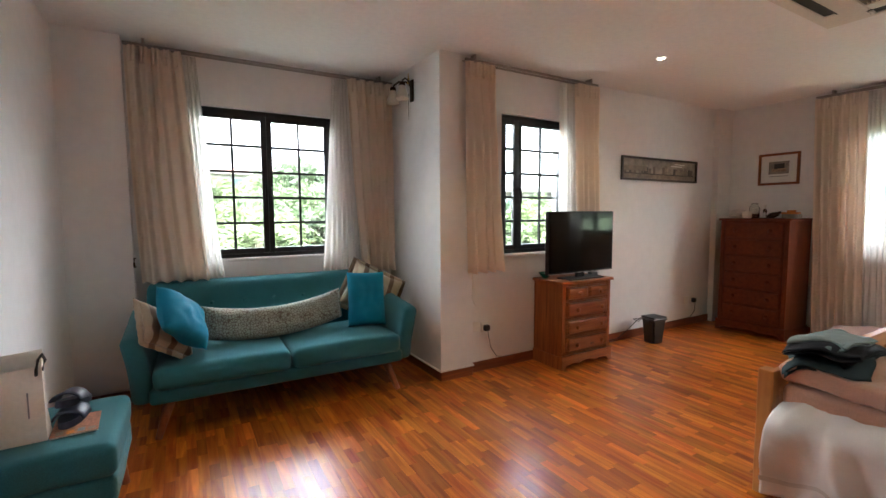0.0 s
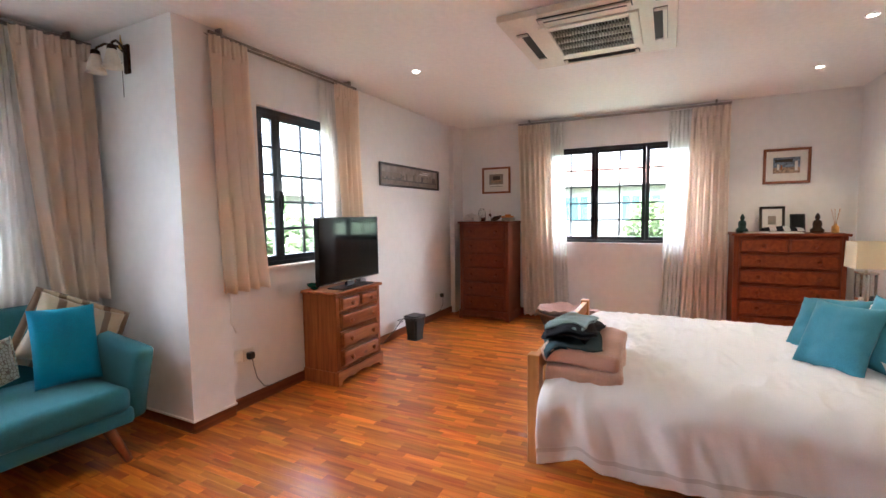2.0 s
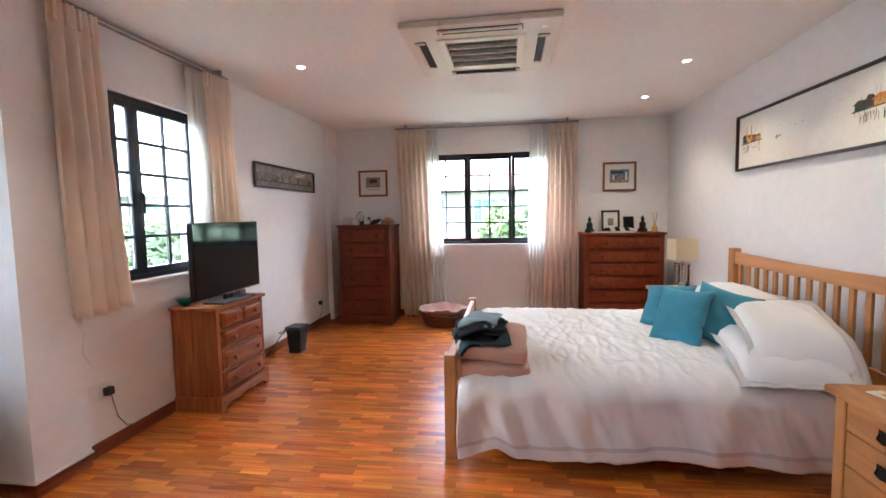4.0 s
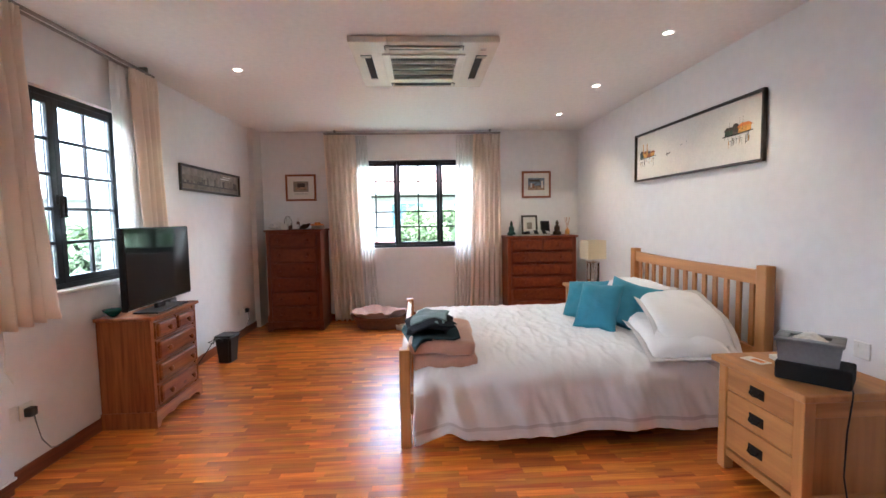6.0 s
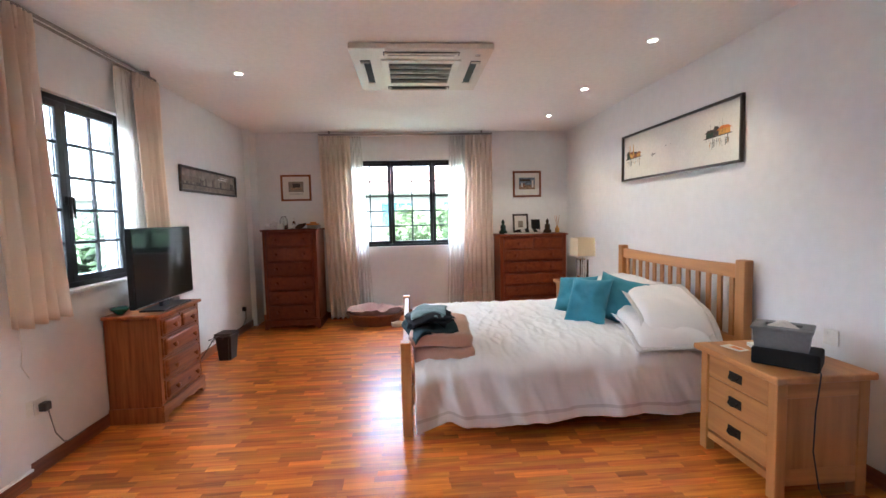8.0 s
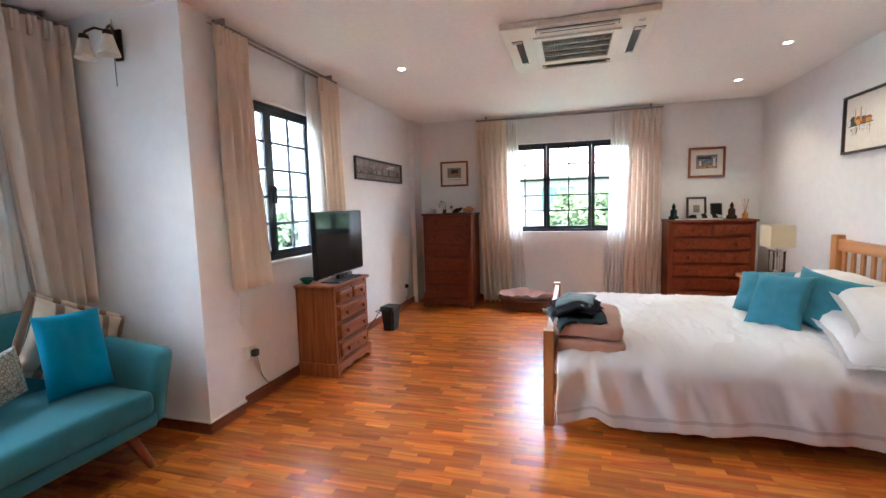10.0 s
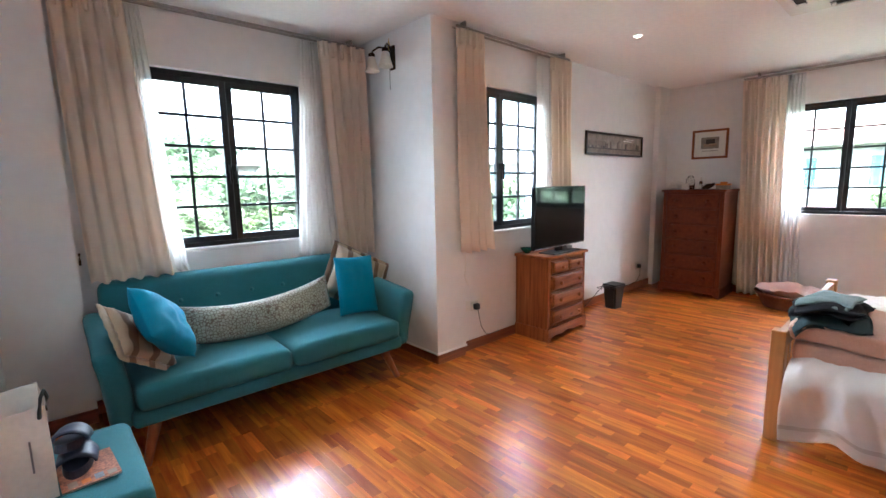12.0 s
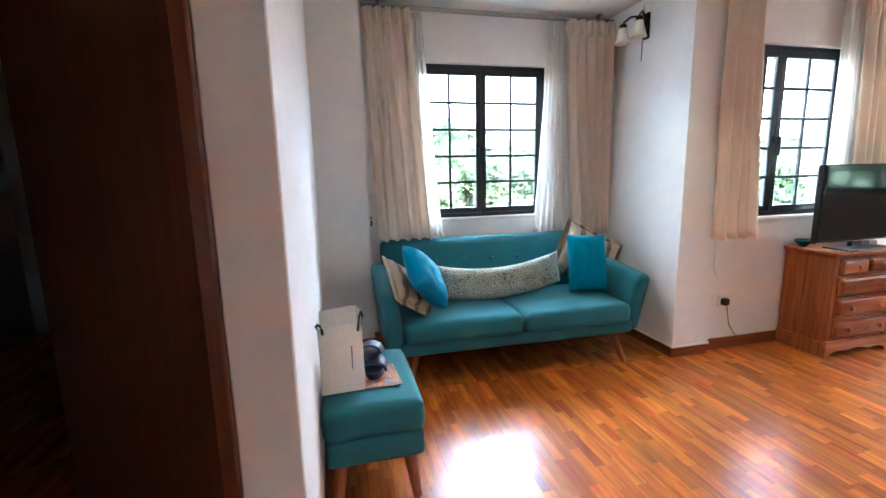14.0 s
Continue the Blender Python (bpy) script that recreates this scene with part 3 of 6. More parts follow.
drape("curtain", CR + ", short, behind the television", True, 2.915, (2.90, 3.19), (2.98, 3.27), ZT, 0.86, 4, DRAPE, 0.034, 6.0)
drape("sheer_curtain", SH + " behind the television", True, 2.965, (2.76, 2.93), (2.80, 3.02), ZT, 0.88, 5, SHEER, 0.018, 7.0, "sheers", False)
drape("sheer_curtain", SH + " by the pillar", True, 2.985, (1.93, 1.98), (2.07, 2.125), ZT, 0.88, 3, SHEER, 0.012, 17.0, "sheers", False)
drape("curtain", CR + ", reaching the floor beside the tall chest", False, 5.545, (1.70, 2.11), (1.62, 2.03), ZT, 0.02, 6, DRAPE, 0.042, 8.0)
drape("curtain", CR + ", reaching the floor beside the chest", False, 5.545, (-0.235, 0.13), (-0.255, 0.20), ZT, 0.02, 6, DRAPE, 0.042, 9.0)
drape("sheer_curtain", SH + ", reaching low", False, 5.595, (1.55, 1.72), (1.44, 1.68), ZT, 0.06, 5, SHEER, 0.016, 10.0, "sheers", False)
drape("sheer_curtain", SH + ", reaching low", False, 5.595, (0.10, 0.35), (0.14, 0.42), ZT, 0.06, 6, SHEER, 0.016, 11.0, "sheers", False)

cord = thing("cord_pull", "thin white curtain cord hanging down the wall", "cord", pose(1.80, 2.945, 0))
part("cord", tube([(0, 0, 0.9), (0.005, 0, 0.75), (-0.008, 0, 0.66), (0.03, -0.005, 0.58)], 0.003, 6), WHITE, cord, "", True)

hook = thing("tieback_hook", "small brass curtain tieback hook on the wall", "hook", pose(-0.497, 3.795, 1.0))
part("hook", tube([(0, 0.004, 0.03), (-0.004, -0.03, 0.03), (-0.004, -0.05, 0), (-0.004, -0.03, -0.03), (0, 0.004, -0.03)], 0.006, 8), BRONZE, hook, "", True)


# ---- sofa and ottoman ----
def sofa(m):
    r = thing("sofa", "teal fabric two-seat sofa with buttoned back and splayed wooden legs", "sofa", m)
    W, D = 1.80, 0.78
    # plinth under the seats
    part("seat_base", round_box(1.62, 0.68, 0.095, 0.03, 1, 0.0), TEAL, r, "", True, pose(0, -0.02, 0.218))
    part("base_rail", boxes((-0.74, 0.74, -0.29, 0.29, 0.196, 0.222), bevel=0.004), DOOR, r, "dark stained wooden rail under the seat")
    for s in (-1, 1):
        part("seat_cushion", round_box(0.785, 0.66, 0.135, 0.05, 3 + s, 0.025), TEAL, r, "", True, pose(s * 0.396, -0.055, 0.300))
    # leaning back with a soft top edge
    back = round_box(1.70, 0.15, 0.56, 0.06, 9, 0.0)
    for v in back.verts:
        v.co.y += 0.20 * (v.co.z / 0.56)
    b = part("backrest", back, TEAL, r, "", True, pose(0, 0.245, 0.285))
    for k in range(7):
        for row in range(2):
            z = 0.25 + 0.15 * row
            part("button", lathe([(0.004, -0.006), (0.014, -0.003), (0.012, 0.006), (0.004, 0.008)], 10), TEAL, b, "", True, pose(-0.66 + 0.22 * k, -0.085 + 0.2 * z / 0.56, z, 90, 0, 0))
    # arms flare outwards and rise to the back
    for s in (-1, 1):
        a = round_box(0.115, 0.74, 0.409, 0.05, 5 + s, 0.0)
        for v in a.verts:
            f = v.co.z / 0.409
            v.co.x += s * 0.045 * f * f
            if v.co.z > 0.3:
                v.co.z += 0.07 * (v.co.y + 0.37) / 0.74
            if v.co.y < -0.25:
                v.co.y += 0.05 * (1 - f)
        part("armrest", a, TEAL, r, "", True, pose(s * 0.842, -0.005, 0.216))
    for sx in (-1, 1):
        for sy in (-1, 1):
            part("leg", tube([(sx * 0.70, sy * 0.25, 0.225), (sx * 0.775, sy * 0.325, 0.0)], 0.032, 12, 0.019), LEG, r, "tapered splayed wooden leg", True)
    return r


sofa(pose(0.402, 3.37, 0, 0, 0, -1.0))


def ottoman(m):
    r = thing("ottoman", "teal fabric ottoman on tapered wooden legs, against the wall", "ottoman", m)
    part("base", round_box(0.40, 0.58, 0.115, 0.025, 2, 0.0), TEAL, r, "", True, pose(0, 0, 0.20))
    part("cushion", round_box(0.41, 0.59, 0.135, 0.04, 4, 0.018), TEAL, r, "", True, pose(0, 0, 0.312))
    for sx in (-1, 1):
        for sy in (-1, 1):
            part("leg", tube([(sx * 0.14, sy * 0.22, 0.202), (sx * 0.165, sy * 0.26, 0.0)], 0.030, 12, 0.018), LEG, r, "tapered splayed wooden leg", True)
    return r


ottoman(pose(-0.664, 2.375, 0))


def cushion(name, label, w, h, t, material, m, seed, crumple=0.012, sag=0.0, flange=0.0, group="", frill=None, pinch=0.08, droop=0.0):
    r = thing(name, label, "cushion", m, group)
    cover = cushion_mesh(w, h, t, seed, sag, 22, crumple, pinch)
    for v in cover.verts:
        v.co.y -= droop * max(0.0, -v.co.x - 0.05) ** 2
    part("cover", cover, material, r, "", True)
    if flange:
        e = bmesh.new()
        n = 60
        per = []
        for k in range(n):
            q = 4 * k / n
            side, f = int(q), q - int(q)
            x, z = ((-1 + 2 * f, -1), (1, -1 + 2 * f), (1 - 2 * f, 1), (-1, 1 - 2 * f))[side]
            per.append((x, z))
        rings = []
        for o, dy in ((-0.012, 0.0), (flange, 0.012), (flange, 0.016), (-0.012, 0.004)):
            rings.append([e.verts.new((x * (w / 2 + o), dy + 0.008 * n3(x * 9 + seed, z * 9, o * 50) + sag * (x * x - 0.3), z * (h / 2 + o) + h / 2)) for x, z in per])
        for v in e.verts:
            v.co.y -= droop * max(0.0, -v.co.x - 0.05) ** 2
        for a, b in zip(rings, rings[1:] + rings[:1]):
            for k in range(n):
                e.faces.new((a[k], a[(k + 1) % n], b[(k + 1) % n], b[k]))
        bmesh.ops.recalc_face_normals(e, faces=e.faces)
        part("flange", e, frill or material, r, "flat border round the cover", True)
    return r


# cushions on the sofa, from one end to the other
def on_corner(centre, up, normal, h):
    """The pose of a square cushion of side h that stands on one corner, its front along normal."""
    d1 = Vector(up).normalized()
    n = Vector(normal)
    n = (n - d1 * n.dot(d1)).normalized()
    z = (d1 + d1.cross(n)).normalized()
    x = (-n).cross(z)
    rot = Matrix((x, -n, z)).transposed().to_4x4()
    return Matrix.Translation(Vector(centre) - z * h / 2) @ rot


cushion("cushion", "beige and brown striped woven cushion leaning on the sofa arm", 0.35, 0.33, 0.12, PLAID, on_corner((-0.315, 3.24, 0.615), (-0.55, 0.22, 0.78), (0.78, -0.36, 0.56), 0.33), 1.0, 0.022, 0, 0.025, "sofa cushions", None, 0.14)
cushion("cushion", "bright blue velvet cushion leaning on the striped cushion", 0.35, 0.35, 0.16, BLUE, on_corner((-0.225, 3.165, 0.695), (-0.50, 0.20, 0.82), (0.82, -0.30, 0.52), 0.35), 2.0, 0.018, 0, 0, "sofa cushions", None, 0.10)
cushion("cushion", "beige and brown striped woven cushion in the sofa corner", 0.46, 0.40, 0.12, PLAID, pose(1.06, 3.45, 0.515, -24, 28, -12), 3.0, 0.022, 0, 0.025, "sofa cushions", None, 0.16)
cushion("cushion", "bright blue velvet cushion standing against the striped cushion", 0.30, 0.43, 0.11, BLUE, pose(1.03, 3.28, 0.455, -16, 2, -8), 4.0, 0.010, 0, 0, "sofa cushions")
bol = thing("bolster", "long grey-green trellis-print bolster lying along the sofa", "bolster", pose(0.37, 3.37, 0.445, -14, 0, 3))
bb = cushion_mesh(0.98, 0.225, 0.15, 6.0, 0, 30, 0.016, 0.04)
for v in bb.verts:
    v.co.z += 0.068 * (2 * v.co.x / 0.98) ** 2 + 0.03 * (v.co.x / 0.98)
    v.co.y -= 0.02 * (2 * v.co.x / 0.98) ** 2
part("cover", bb, BOLSTER, bol, "", True)
for sgn in (-1, 1):
    xe = sgn * 0.485
    ze = 0.068 * (2 * xe / 0.98) ** 2 + 0.03 * (xe / 0.98)
    part("end_seam", tube([(xe, -0.024, ze + 0.012), (xe + sgn * 0.004, -0.022, ze + 0.10), (xe, -0.024, ze + 0.212)], 0.004, 6), BOLSTER, bol, "stitched end seam", True)

# ---- things on the ottoman ----
OT = 0.462
bag = thing("paper_bag", "cream paper carrier bag with black ribbon handles, standing", "bag", pose(-0.780, 2.262, OT, 0, 0, 3))
g = bmesh.new()
W2, D2, HB = 0.088, 0.050, 0.292
lo = [g.verts.new(p) for p in ((-W2, -D2, 0), (W2, -D2, 0), (W2, D2, 0), (-W2, D2, 0))]
md = [g.verts.new(p) for p in ((-W2, -D2 - 0.002, HB * 0.55), (W2, -D2, HB * 0.55), (W2 - 0.012, D2 * 0.8, HB * 0.55), (-W2 + 0.008, D2 * 0.8, HB * 0.55))]
hi = [g.verts.new(p) for p in ((-W2 - 0.003, -D2 - 0.004, HB - 0.006), (W2 - 0.002, -D2 + 0.004, HB + 0.004), (W2 - 0.010, D2 * 0.9, HB + 0.050), (-W2 + 0.010, D2 * 0.9, HB + 0.038))]
g.faces.new(lo[::-1])
for a, b in ((lo, md), (md, hi)):
    for k in range(4):
        g.faces.new((a[k], a[(k + 1) % 4], b[(k + 1) % 4], b[k]))
pb = part("body", g, BAGPAPER, bag)
so = pb.modifiers.new("thick", "SOLIDIFY")
so.thickness = 0.0015
for s in (-1, 1):
    part("ribbon_handle", tube([(s * 0.070, -0.054, 0.262), (s * 0.072, -0.058, 0.285), (s * 0.078, -0.052, 0.310 + 0.012 * s), (s * 0.088, -0.034, 0.318 + 0.020 * s), (s * 0.094, -0.022, 0.300 + 0.012 * s), (s * 0.086, -0.040, 0.276)], 0.0055, 6), RIBBON, bag, "black ribbon handle", True)
part("print", boxes((0.038, 0.043, -0.0535, -0.0512, 0.10, 0.20)), GREYBOX, bag, "small vertical line of grey print")

mag = thing("magazine", "glossy magazine with a patterned brown cover on the ottoman", "magazine", pose(-0.615, 2.315, OT, 0, 0, 4))
part("pages", boxes((-0.075, 0.075, -0.10, 0.10, 0.0, 0.006), bevel=0.001), PAPER, mag)
part("cover", boxes((-0.076, 0.076, -0.101, 0.101, 0.006, 0.0075)), MAGA, mag)
for k in range(4):
    part("picture", boxes((-0.06 + 0.034 * k, -0.036 + 0.034 * k, -0.09, -0.055 - 0.008 * (k % 2), 0.0075, 0.0082)), (SEPIALIGHT, ORANGE, PHOTOBLUE, SEPIALIGHT)[k], mag)


def slide_sandal(m):
    r = thing("sandal", "navy rubber slide sandal with a silver-printed strap", "sandal", m, "pair of sandals")
    def sole(u, v):
        a = 2 * math.pi * u
        w = 0.042 + 0.006 * math.sin(a)
        x, y = w * math.cos(a), 0.125 * math.sin(a)
        return (x * (1 - 0.04 * v), y, 0.028 * v)
    s = grid(32, 2, sole)
    bmesh.ops.remove_doubles(s, verts=s.verts, dist=0.0005)
    bmesh.ops.holes_fill(s, edges=s.edges)
    bmesh.ops.recalc_face_normals(s, faces=s.faces)
    part("sole", s, NAVYRUB, r)
    def strap(u, v):
        a = math.pi * u
        return (0.050 * math.cos(a), 0.0 + 0.085 * v, 0.020 + (0.046 - 0.016 * v) * math.sin(a))
    st = part("strap", grid(16, 4, strap), NAVYRUB, r, "", True)
    so = st.modifiers.new("thick", "SOLIDIFY")
    so.thickness = 0.007
    def logo(u, v):
        a = math.pi * (0.32 + 0.30 * u)
        k = 0.0042
        return ((0.050 + k) * math.cos(a), 0.022 + 0.03 * v + 0.012 * u, 0.020 + (0.046 - 0.004 - 0.006 * v + k) * math.sin(a))
    part("print", grid(8, 2, logo), SILVERINK, r, "pale silver printed shape")
    return r


one = slide_sandal(pose(-0.632, 2.395, OT + 0.0082, 0, 0, 172))
copy_thing(one, pose(-0.640, 2.440, OT + 0.052, 14, 0, 166))


# ---- chests of drawers ----
def knob(parent, x, y, z, material, axis="y"):
    rot = pose(x, y, z, 90, 0, 0) if axis == "y" else pose(x, y, z, 0, -90, 0)
    part("knob", lathe([(0.009, -0.004), (0.008, 0.008), (0.018, 0.015), (0.020, 0.023), (0.014, 0.030), (0.003, 0.032)], 14), material, parent, "turned wooden knob", True, rot)


def chest(label, m, w, d, h, rows, m_h, m_v, group, over=0.02, name="chest_of_drawers", foot=0.11, proud=0.024, gap=0.008, rim=0.008):
    """Front at -y; rows of drawers from the top: (height share, how many)."""
    r = thing(name, label, "chest of drawers", m, group)
    t = 0.018
    part("side_panel", boxes((-w / 2, -w / 2 + t, 0, d, 0, h - 0.025), bevel=0.002), m_v, r)
    part("side_panel", boxes((w / 2 - t, w / 2, 0, d, 0, h - 0.025), bevel=0.002), m_v, r)
    part("back_panel", boxes((-w / 2 + t, w / 2 - t, d - 0.01, d, 0.05, h - 0.025)), m_v, r)
    part("top", boxes((-w / 2 - over, w / 2 + over, -over, d + 0.004, h - 0.025, h), bevel=0.008, seg=3), m_h, r)
    part("front_frame", boxes((-w / 2 + t, -w / 2 + t + 0.022, 0.001, 0.03, foot, h - 0.025), (w / 2 - t - 0.022, w / 2 - t, 0.001, 0.03, foot, h - 0.025), (-w / 2 + t, w / 2 - t, 0.012, 0.03, foot, h - 0.025)), m_v, r)
    # scalloped plinth
    p = bmesh.new()
    n = 48
    top, bot, top2, bot2 = [], [], [], []
    for k in range(n + 1):
        u = k / n
        x = (-w / 2 - 0.012) + (w + 0.024) * u
        e = min(u, 1 - u)
        z = 0.0 if e < 0.07 else 0.028 + 0.016 * abs(math.sin(math.pi * (u - 0.07) / 0.86 * 3)) + (0.010 if abs(u - 0.5) < 0.16 else 0)
        top.append(p.verts.new((x, -0.016, foot)))
        bot.append(p.verts.new((x, -0.016, z)))
        top2.append(p.verts.new((x, 0.004, foot)))
        bot2.append(p.verts.new((x, 0.004, z)))
    for k in range(n):
        p.faces.new((bot[k], bot[k + 1], top[k + 1], top[k]))
        p.faces.new((top2[k], top2[k + 1], bot2[k + 1], bot2[k]))
        p.faces.new((top[k], top[k + 1], top2[k + 1], top2[k]))
        p.faces.new((bot[k + 1], bot[k], bot2[k], bot2[k + 1]))
    p.faces.new((bot[0], top[0], top2[0], bot2[0]))
    p.faces.new((top[n], bot[n], bot2[n], top2[n]))
    bmesh.ops.recalc_face_normals(p, faces=p.faces)
    part("plinth", p, m_h, r, "scalloped plinth board")
    part("plinth_moulding", boxes((-w / 2 - 0.014, w / 2 + 0.014, -0.018, 0.004, foot - 0.002, foot + 0.012), bevel=0.005, seg=2), m_h, r)
    for s in (-1, 1):
        part("plinth_side", boxes((s * w / 2, s * (w / 2 + 0.012), 0.004, d, 0, foot), bevel=0.002), m_v, r)
    zt, zb = h - 0.04, foot + 0.022
    tot = sum(a for a, _ in rows)
    z = zt
    x0, x1 = -w / 2 + t + 0.026, w / 2 - t - 0.026
    for a, count in rows:
        hh = (zt - zb) * a / tot
        dw = (x1 - x0) / count
        for k in range(count):
            xa, xb = x0 + k * dw + 0.004, x0 + (k + 1) * dw - 0.004
            za, zc = z - hh + gap, z - gap
            dr = part("drawer", boxes((xa, xb, -0.004, 0.4 * d, za, zc), bevel=0.003), m_h, r)
            part("raised_field", boxes((xa + rim, xb - rim, -proud, -0.003, za + rim, zc - rim), bevel=0.75 * proud, seg=2), m_h, dr)
            ks = (0.5,) if count > 1 else (0.2, 0.8)
            for q in ks:
                knob(dr, xa + (xb - xa) * q, 0.001 - proud, (za + zc) / 2, m_v)
        z -= hh
    return r


chest("orange pine chest of drawers with turned knobs under the television", pose(2.827, 2.672, 0, 0, 0, 0), 0.595, 0.350, 0.757, [(0.85, 2), (1, 1), (1, 1), (1, 1)], PINE, PINE_V, "", 0.022)
chest("tall red-stained pine chest of six drawers with clutter on top", pose(5.10, 2.435, 0, 0, 0, -90), 0.665, 0.50, 1.267, [(1, 1)] * 6, UMBER, UMBER_V, "bedroom chests", 0.02, proud=0.008, gap=0.003, rim=0.012)
chest("red-stained pine chest of drawers with ornaments on top", pose(5.21, -0.715, 0, 0, 0, -90), 0.90, 0.42, 1.128, [(1, 2)] + [(1, 1)] * 5, CHERRY, CHERRY_V, "bedroom chests", 0.022, proud=0.012, gap=0.005, rim=0.012)


# ---- television ----
tv = thing("television", "black flat-screen television on a stand, switched off", "television", pose(2.843, 2.765, 0.757, 0, 0, 1.0))
part("stand_foot", boxes((-0.21, 0.21, -0.085, 0.085, 0.0, 0.012), bevel=0.005, seg=2), TVCASE, tv)
part("neck", boxes((-0.05, 0.05, 0.0, 0.03, 0.010, 0.12), bevel=0.004), TVCASE, tv)
part("case", boxes((-0.408, 0.408, -0.012, 0.03, 0.052, 0.593), bevel=0.006, seg=2), TVCASE, tv)
part("screen", boxes((-0.400, 0.400, -0.0145, -0.0125, 0.070, 0.585)), TVBLACK, tv, "glossy dark screen")
part("silver_edge", boxes((-0.407, 0.407, -0.0140, -0.0118, 0.055, 0.059)), STEEL, tv, "thin silver line under the screen")
bowl = thing("bowl", "small green glazed bowl beside the television", "bowl", pose(2.585, 2.94, 0.757))
part("body", lathe([(0.02, 0), (0.025, 0.005), (0.055, 0.035), (0.06, 0.05), (0.052, 0.048), (0.03, 0.015), (0.002, 0.010)], 20), GREENPL, bowl, "", True)
setbox = thing("set_top_box", "small grey box beside the television foot", "box", pose(3.07, 2.83, 0.757, 0, 0, -10))
part("body", boxes((-0.035, 0.035, -0.03, 0.03, 0, 0.035), bevel=0.004), GREYBOX, setbox)

# ---- waste bin and cables ----
bn = thing("waste_bin", "black plastic swing waste bin on the floor", "waste bin", pose(3.965, 2.80, 0, 0, 0, -6) @ Matrix.Scale(0.94, 4))
g = bmesh.new()
rings = []
for q, z in ((0.075, 0.0), (0.078, 0.006), (0.098, 0.24), (0.098, 0.25)):
    rings.append([g.verts.new((sx * q * 1.0, sy * q * 0.85, z)) for sx, sy in ((-1, -1), (1, -1), (1, 1), (-1, 1))])
g.faces.new(rings[0][::-1])
for a, b in zip(rings, rings[1:]):
    for k in range(4):
        g.faces.new((a[k], a[(k + 1) % 4], b[(k + 1) % 4], b[k]))
g.faces.new(rings[-1])
bmesh.ops.bevel(g, geom=[e for e in g.edges if abs(e.verts[0].co.z - e.verts[1].co.z) > 0.1], offset=0.02, segments=3, affect="EDGES")
part("body", g, PLASTIC, bn)
part("rim", boxes((-0.105, 0.105, -0.092, 0.092, 0.25, 0.268), bevel=0.008, seg=2), PLASTIC, bn)
part("lid", boxes((-0.10, 0.10, -0.088, 0.088, 0.270, 0.288), bevel=0.008, seg=2), PLASTIC, bn)
for s in (-1, 1):
    part("handle_lug", boxes((s * 0.098, s * 0.122, -0.018, 0.018, 0.235, 0.258), bevel=0.004), PLASTIC, bn)


def outlet(label, m, plugs):
    r = thing("wall_socket", label, "wall socket", m, "wall sockets")
    part("plate", boxes((-0.043, 0.043, -0.009, 0, -0.043, 0.043), bevel=0.004, seg=2), WHITE, r)
    part("switch", boxes((-0.03, -0.012, -0.013, -0.009, 0.012, 0.032), bevel=0.002), WHITE, r)
    for k in range(plugs):
        part("plug", boxes((-0.024, 0.024, -0.05, -0.009, -0.03, 0.02), bevel=0.008, seg=2), PLASTIC, r, "black mains plug")
    return r


outlet("white wall socket beside the pillar", pose(1.89, YN, 0.385), 0)
outlet("white wall socket with a black plug by the pillar", pose(1.985, YN, 0.375), 1)
outlet("white wall socket near the tall chest", pose(4.90, YN, 0.30), 0)
outlet("white wall socket with a black plug near the tall chest", pose(5.02, YN, 0.30), 1)
outlet("white wall socket above the bedside cabinet", pose(1.60, YS, 0.68, 0, 0, 180), 0)
cb = thing("cable", "thin grey cable from the wall socket to the floor", "cable", pose(1.985, YN, 0))
part("wire", tube([(0, -0.045, 0.35), (0.005, -0.05, 0.30), (0.03, -0.05, 0.2), (0.09, -0.045, 0.12), (0.16, -0.02, 0.09), (0.30, -0.018, 0.089)], 0.0035, 6), GREYBOX, cb, "", True)
cb = thing("cable", "black cable looping from the socket to the skirting", "cable", pose(5.02, YN, 0))
part("wire", tube([(0, -0.045, 0.28), (-0.01, -0.05, 0.18), (-0.06, -0.03, 0.10), (-0.2, -0.02, 0.09), (-0.5, -0.02, 0.088)], 0.0035, 6), PLASTIC, cb, "", True)
cb = thing("cable", "black cable tangled between the chest and the bin", "cable", pose(3.3, YN - 0.05, 0))
part("wire", tube([(-0.1, 0, 0.10), (0.1, -0.02, 0.05), (0.25, -0.06, 0.06), (0.38, -0.10, 0.16), (0.46, -0.13, 0.24), (0.52, -0.15, 0.27), (0.50, -0.12, 0.22), (0.44, -0.10, 0.25), (0.55, -0.16, 0.26)], 0.004, 6), PLASTIC, cb, "", True)

